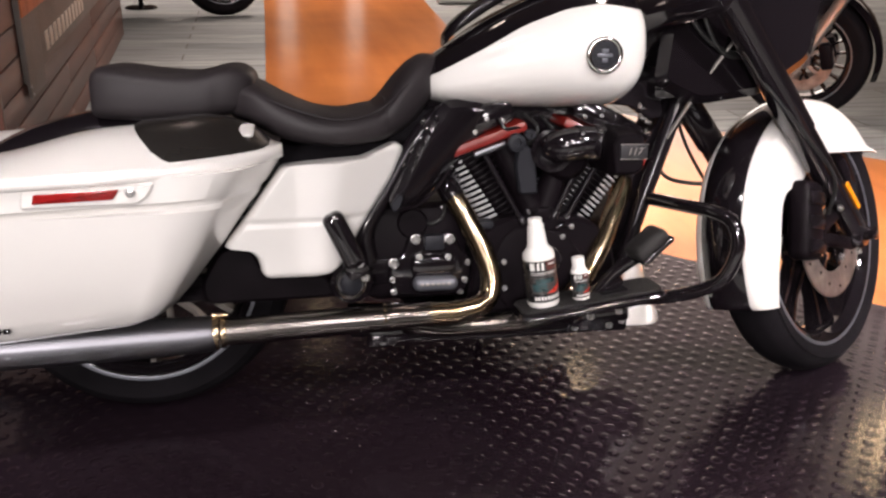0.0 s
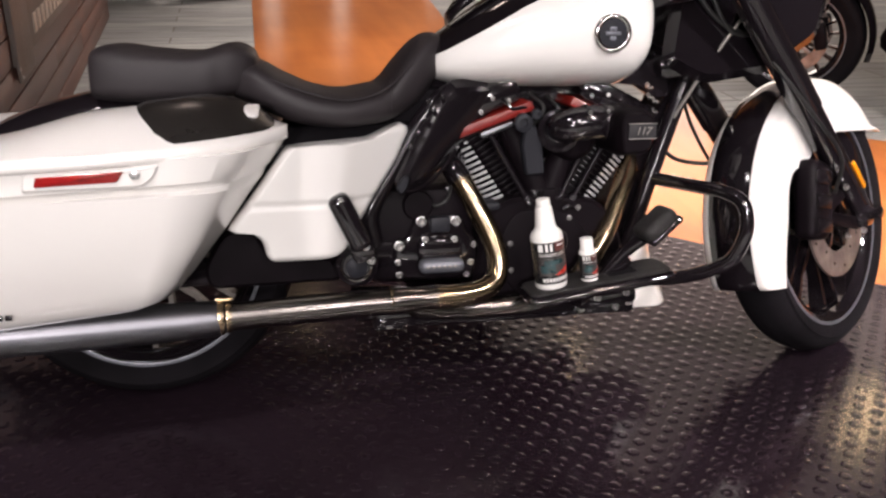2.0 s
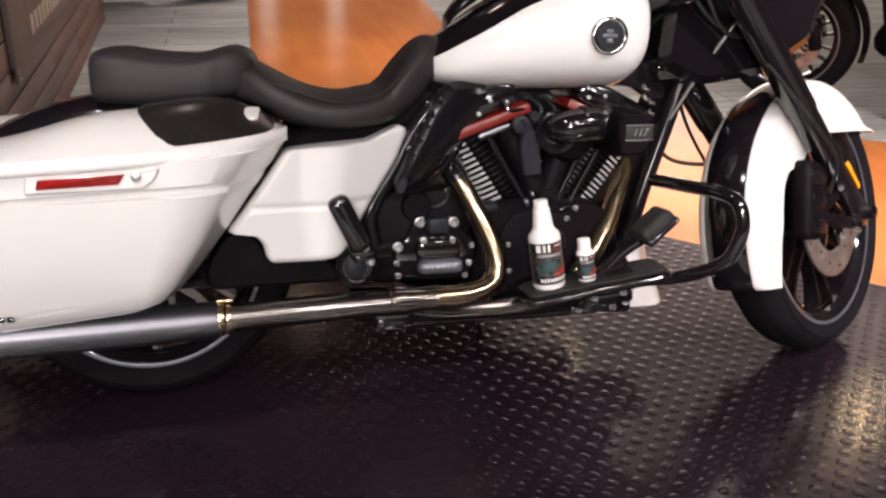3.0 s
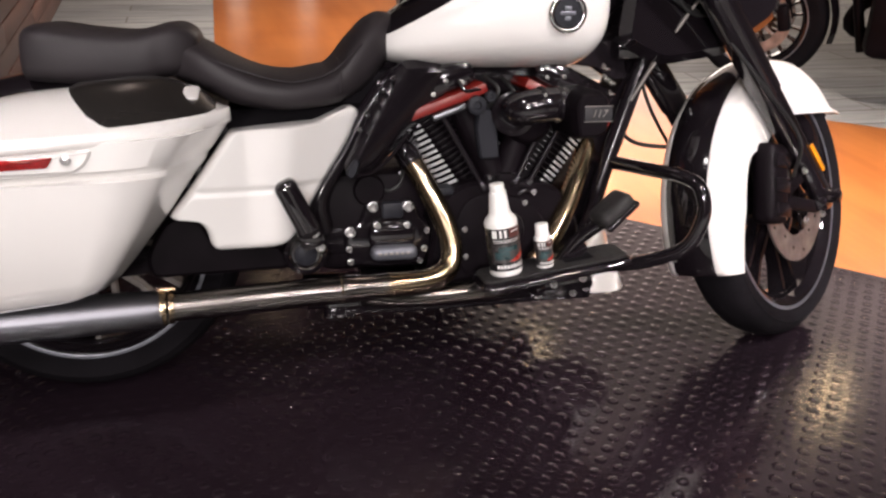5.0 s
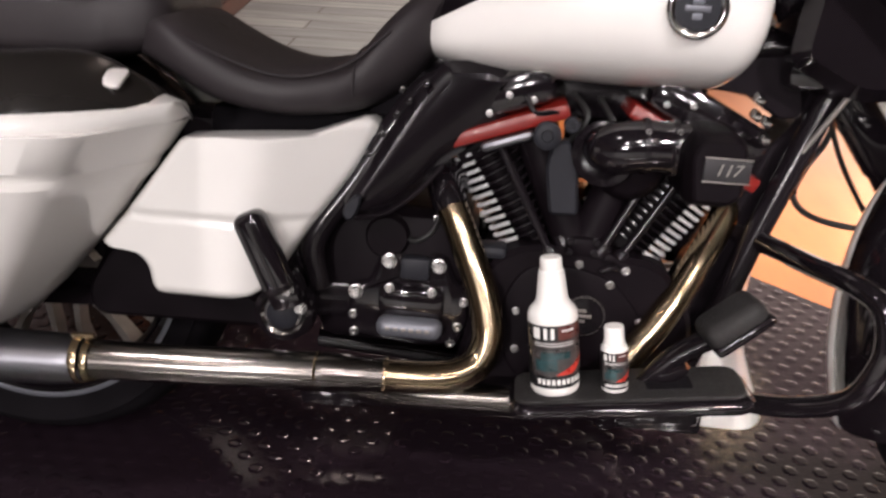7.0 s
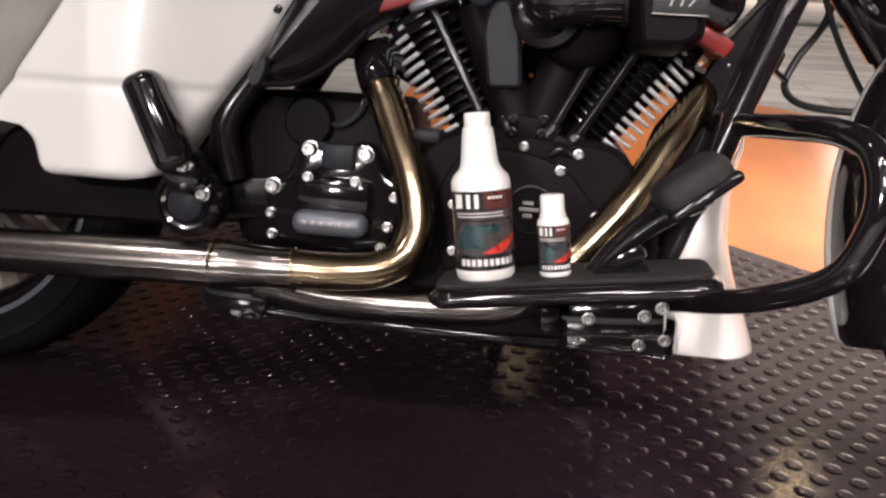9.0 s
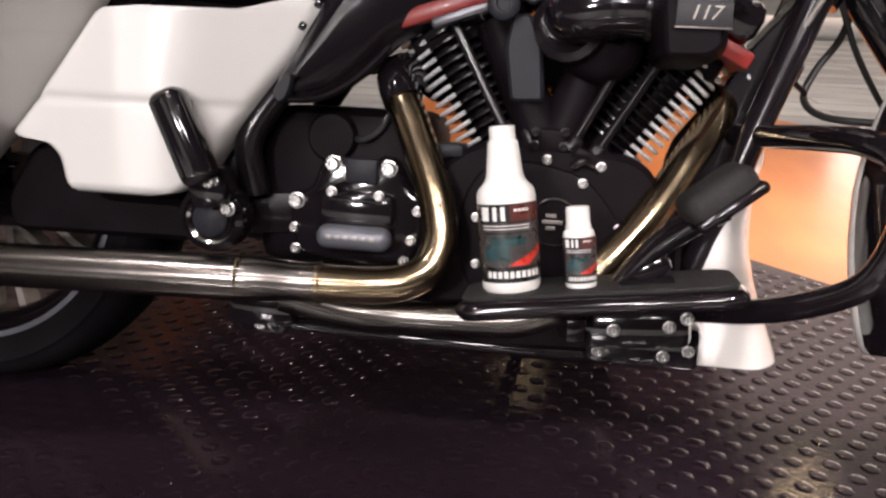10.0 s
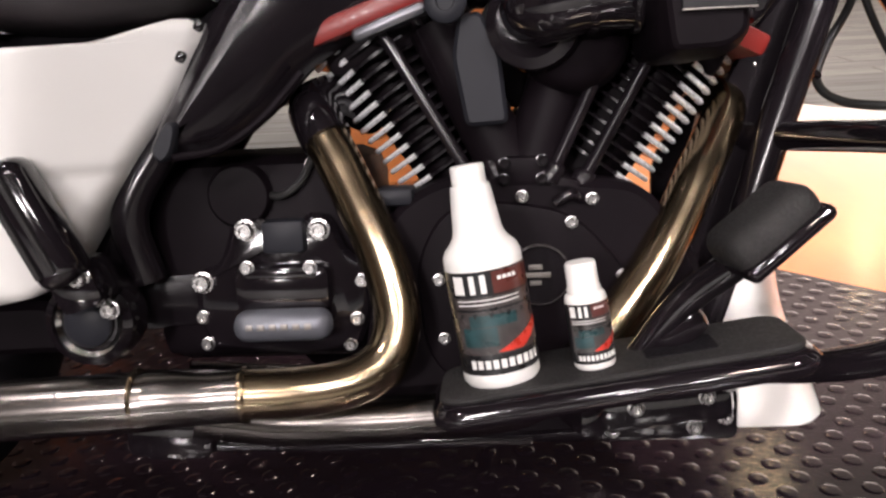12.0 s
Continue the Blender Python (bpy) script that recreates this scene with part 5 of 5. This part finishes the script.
up_board = pose(0, 0, 0, 0, -7.5, 0)
bottle("spray_bottle", Matrix.Translation((0.853, -0.258, 0.2665)) @ up_board @ pose(0, 0, 0, 0, 0, 8),
       [(0.0, 0.0), (0.031, 0.0), (0.0338, 0.004), (0.0342, 0.012), (0.0342, 0.108), (0.0338, 0.1135), (0.0316, 0.1190), (0.0262, 0.1248), (0.0230, 0.1295), (0.0213, 0.136), (0.0188, 0.160), (0.0175, 0.171), (0.0168, 0.1735), (0.0140, 0.1745), (0.0, 0.1745)],
       [(0.0, 0.1735), (0.0146, 0.1735), (0.0150, 0.1765), (0.0147, 0.189), (0.0138, 0.1905), (0.0, 0.191)], 0.0342, 0.013, 0.1035,
       "large white plastic bottle with black printed label on the footboard")
bottle("sample_bottle", Matrix.Translation((0.933, -0.270, 0.2790)) @ up_board @ pose(0, 0, 0, 0, 0, 4),
       [(0.0, 0.0), (0.0165, 0.0), (0.0180, 0.002), (0.0182, 0.006), (0.0182, 0.058), (0.0172, 0.064), (0.0135, 0.067), (0.0, 0.067)],
       [(0.0, 0.066), (0.0145, 0.066), (0.0148, 0.069), (0.0135, 0.0725), (0.0134, 0.090), (0.0125, 0.092), (0.0, 0.0925)], 0.0182, 0.006, 0.0585,
       "small white plastic sample bottle with dark label")

# ---- counter clad in planks ----
counter = thing("display_box", Matrix.Translation((-1.075, 6.98, -0.012)) @ Matrix.Rotation(math.atan2(-3.98, 0.155), 4, "Z"),
                "plank-clad brown wooden display box with a grey sign", "display box")
LONG, DEEP, ROW = 4.00, 1.5, 0.106
part("box_core", rbox((LONG / 2, -DEEP / 2 - 0.02, 0.48), (LONG - 0.05, DEEP - 0.05, 0.96), 0.01), DARKWALL, counter)
end_plank = None
for k in range(9):
    for j, (a, b) in enumerate([(0.0, 1.66), (1.665, LONG)] if k % 2 else [(0.0, 2.61), (2.615, LONG)]):
        part("plank", rbox(((a + b) / 2, -0.011 + 0.001 * ((k + j) % 2), 0.055 + ROW * k), (b - a, 0.022, ROW - 0.005), 0.004), PLANKWOOD, counter)
    at = Matrix.Translation((LONG + 0.011, -DEEP / 2, 0.055 + ROW * k))
    if end_plank is None:
        end_plank = part("plank", rbox((0, 0, 0), (0.022, DEEP, ROW - 0.005), 0.004), PLANKWOOD, counter, "", 38, at)
    else:
        again(end_plank, at, counter)
part("corner_post", rbox((LONG + 0.008, -0.008, 0.48), (0.035, 0.035, 0.96), 0.006), PLANKWOOD, counter)
part("box_top", rbox((LONG / 2, -DEEP / 2, 0.985), (LONG + 0.1, DEEP + 0.1, 0.04), 0.012), PLANKWOOD, counter)
sign = part("sign_board", rbox((1.96, 0.008, 0.67), (3.28, 0.014, 0.49), 0.004), PANEL, counter, "grey sign board with pale block letters")
part("sign_end", rbox((3.45, 0.018, 0.64), (0.31, 0.012, 0.54), 0.004), PANEL, sign)
part("sign_colour", rbox((3.25, 0.0265, 0.77), (0.71, 0.006, 0.22), 0.001), ORANGE, sign)
for k in range(11):
    part("letter_bar", rbox((3.14 - 0.107 * k, 0.0175, 0.505), (0.061, 0.006, 0.074), 0.002), OFFWHITE, sign)
for x in (3.58, 3.61):
    part("sign_screw", lathe([(0, 0), (0.008, 0), (0.008, 0.003), (0, 0.004)], (x, 0.024, 0.39 + (x - 3.58)), (0, 1, 0), 10), BOLT, sign)

# ---- low white rail far back ----
rail = thing("barrier_rail", Matrix.Identity(4), "low white painted barrier rail far across the showroom", "rail")
part("rail_bar", tube([(1.6, 8.62, 0.085), (3.5, 8.72, 0.085), (6.2, 8.86, 0.085)], 0.09, 16), WHITEWALL, rail)
for x in (2.3, 3.7, 5.1):
    part("rail_foot", rbox((x, 8.62 + 0.053 * (x - 1.6), 0.0), (0.14, 0.14, 0.025), 0.01), WHITEWALL, rail)

# ---- other motorcycles further back ----


def far_bike(m, label, fork, group="parked motorcycles further back"):
    e = thing("parked_motorcycle", m, label, "motorcycle", group)
    w = wheel(e, (0, 0, 0.33), 0.33, 0.14, 0.235, 9)
    for s in (-1, 1):
        part("brake_disc", lathe([(0.105, -0.003), (0.16, -0.003), (0.16, 0.003), (0.105, 0.003)], (0, s * 0.075, 0), (0, 1, 0), 40, True), DISC, w, "steel brake disc")
        part("disc_hub", lathe([(0.0, 0), (0.05, 0), (0.045, 0.014), (0.03, 0.02), (0, 0.02)], (0, s * 0.06, 0), (0, s, 0), 24), BLUED, w)
        for k in range(5):
            part("disc_carrier_arm", rbox((0.08 * math.cos(2 * math.pi * k / 5), s * 0.07, 0.08 * math.sin(2 * math.pi * k / 5)), (0.07, 0.006, 0.018), 0.002, (0, -72 * k, 0)), DISC, w)
        leg = part("fork_leg", merged(tube([(0.02, s * 0.115, 0.30), (-0.10, s * 0.115, 0.55), (-0.33, s * 0.115, 1.05)], 0.03, 16), rbox((0.03, s * 0.115, 0.31), (0.07, 0.05, 0.08), 0.015)), fork, e)
        part("caliper", rbox((-0.12, s * 0.10, 0.37), (0.06, 0.06, 0.13), 0.015, (0, 15, 0)), CAST, leg)
    part("fender", loft([[(0.37 * math.cos(radians(a)) * q, y, 0.33 + 0.37 * math.sin(radians(a)) * q) for q, y in ((0.94, -0.075), (1.0, -0.05), (1.01, 0), (1.0, 0.05), (0.94, 0.075), (0.93, 0.07), (0.985, 0), (0.93, -0.07))] for a in range(112, 200, 8)]), BLACK, e)
    part("engine", merged(rbox((-0.75, 0, 0.42), (0.5, 0.32, 0.4), 0.06), tube([(-0.6, -0.1, 0.5), (-0.45, -0.16, 0.4), (-0.5, -0.2, 0.25), (-1.3, -0.22, 0.25)], 0.035, 14), tube([(-0.33, -0.06, 0.85), (-0.5, -0.07, 0.2)], 0.025, 12)), CAST, e)
    part("tank", loft(sectioned([(-1.0, 0.72, 0.78, 0.06), (-0.85, 0.68, 0.86, 0.14), (-0.6, 0.68, 0.93, 0.17), (-0.42, 0.72, 0.9, 0.14), (-0.38, 0.78, 0.86, 0.08)], 2.5, 28)), BLACK, e)
    part("seat", loft(sectioned([(-1.5, 0.66, 0.76, 0.12), (-1.3, 0.62, 0.74, 0.16), (-1.1, 0.60, 0.70, 0.15), (-0.95, 0.64, 0.76, 0.10)], 3, 24)), VINYL, e)
    wheel(e, (-1.6, 0, 0.33), 0.33, 0.17, 0.235, 9)
    return e


far_bike(pose(2.66, 4.17, 0, -6, 0, 140), "black motorcycle with bronze fork and bright brake disc", BRONZE)
far_bike(pose(-0.37, 7.85, 0, -8, 0, 8), "black motorcycle with pale wheel rims, parked on vinyl floor", BLUED)
tagged(part("stand_foot", merged(lathe([(0, 0), (0.14, 0), (0.13, 0.012), (0.03, 0.02), (0.022, 0.04), (0.022, 0.9), (0, 0.9)], (-1.10, 8.39, -0.012), (0, 0, 1), 24)), BLACK), "black floor stand with round foot on vinyl floor", "stand")

# ---- round studs of the platform flooring, the nearest as pieces ----
platform = bpy.data.objects["platform"]
STUD_0 = Vector((0.957, 2.154))
STEP_A = Vector((math.cos(radians(49.3)), math.sin(radians(49.3)))) * 0.0415
STEP_B = Vector((math.cos(radians(130)), math.sin(radians(130)))) * 0.0405


def stud_points(n=12):
    """A flat round coin with a soft edge."""
    base = [(r * math.cos(2 * math.pi * k / n), r * math.sin(2 * math.pi * k / n), z) for r, z in ((0.0135, 0.0), (0.0120, 0.0005), (0.0092, 0.0009), (0.0050, 0.0011)) for k in range(n)]
    faces = [(m * n + k, m * n + (k + 1) % n, (m + 1) * n + (k + 1) % n, (m + 1) * n + k) for m in range(3) for k in range(n)] + [tuple(range(3 * n, 4 * n))]
    return base, faces


STUD_V, STUD_F = stud_points()
stud_mesh = mesh_of("stud", (STUD_V, STUD_F), PLATE, 60)
near, sv, sf = 0, [], []
for i in range(-90, 90):
    for j in range(-90, 90):
        q = STUD_0 + STEP_A * i + STEP_B * j
        x, y = q.x, q.y
        if not (-1.6 < x < 3.0 and 0.70 < y < 4.2) or 0.6884 * x + 0.7254 * y > 2.62 or (x < -0.11 and y > 3.745 + 0.918 * (x + 0.11) - 0.03):
            continue
        if near < 300 and 0.95 < x < 1.65 and 1.05 < y < 1.85:
            near += 1
            o = bpy.data.objects.new("stud", stud_mesh)
            scene.collection.objects.link(o)
            o.parent = platform
            o.matrix_basis = Matrix.Translation((x, y, 0.0002))
        else:
            k = len(sv)
            sv += [(x + px, y + py, pz + 0.0002) for px, py, pz in STUD_V]
            sf += [tuple(k + t for t in face) for face in STUD_F]
rest = part("stud_field", (sv, sf), PLATE, platform, "", 60)
tagged(rest, "round raised studs of the platform flooring", kind="stuff")
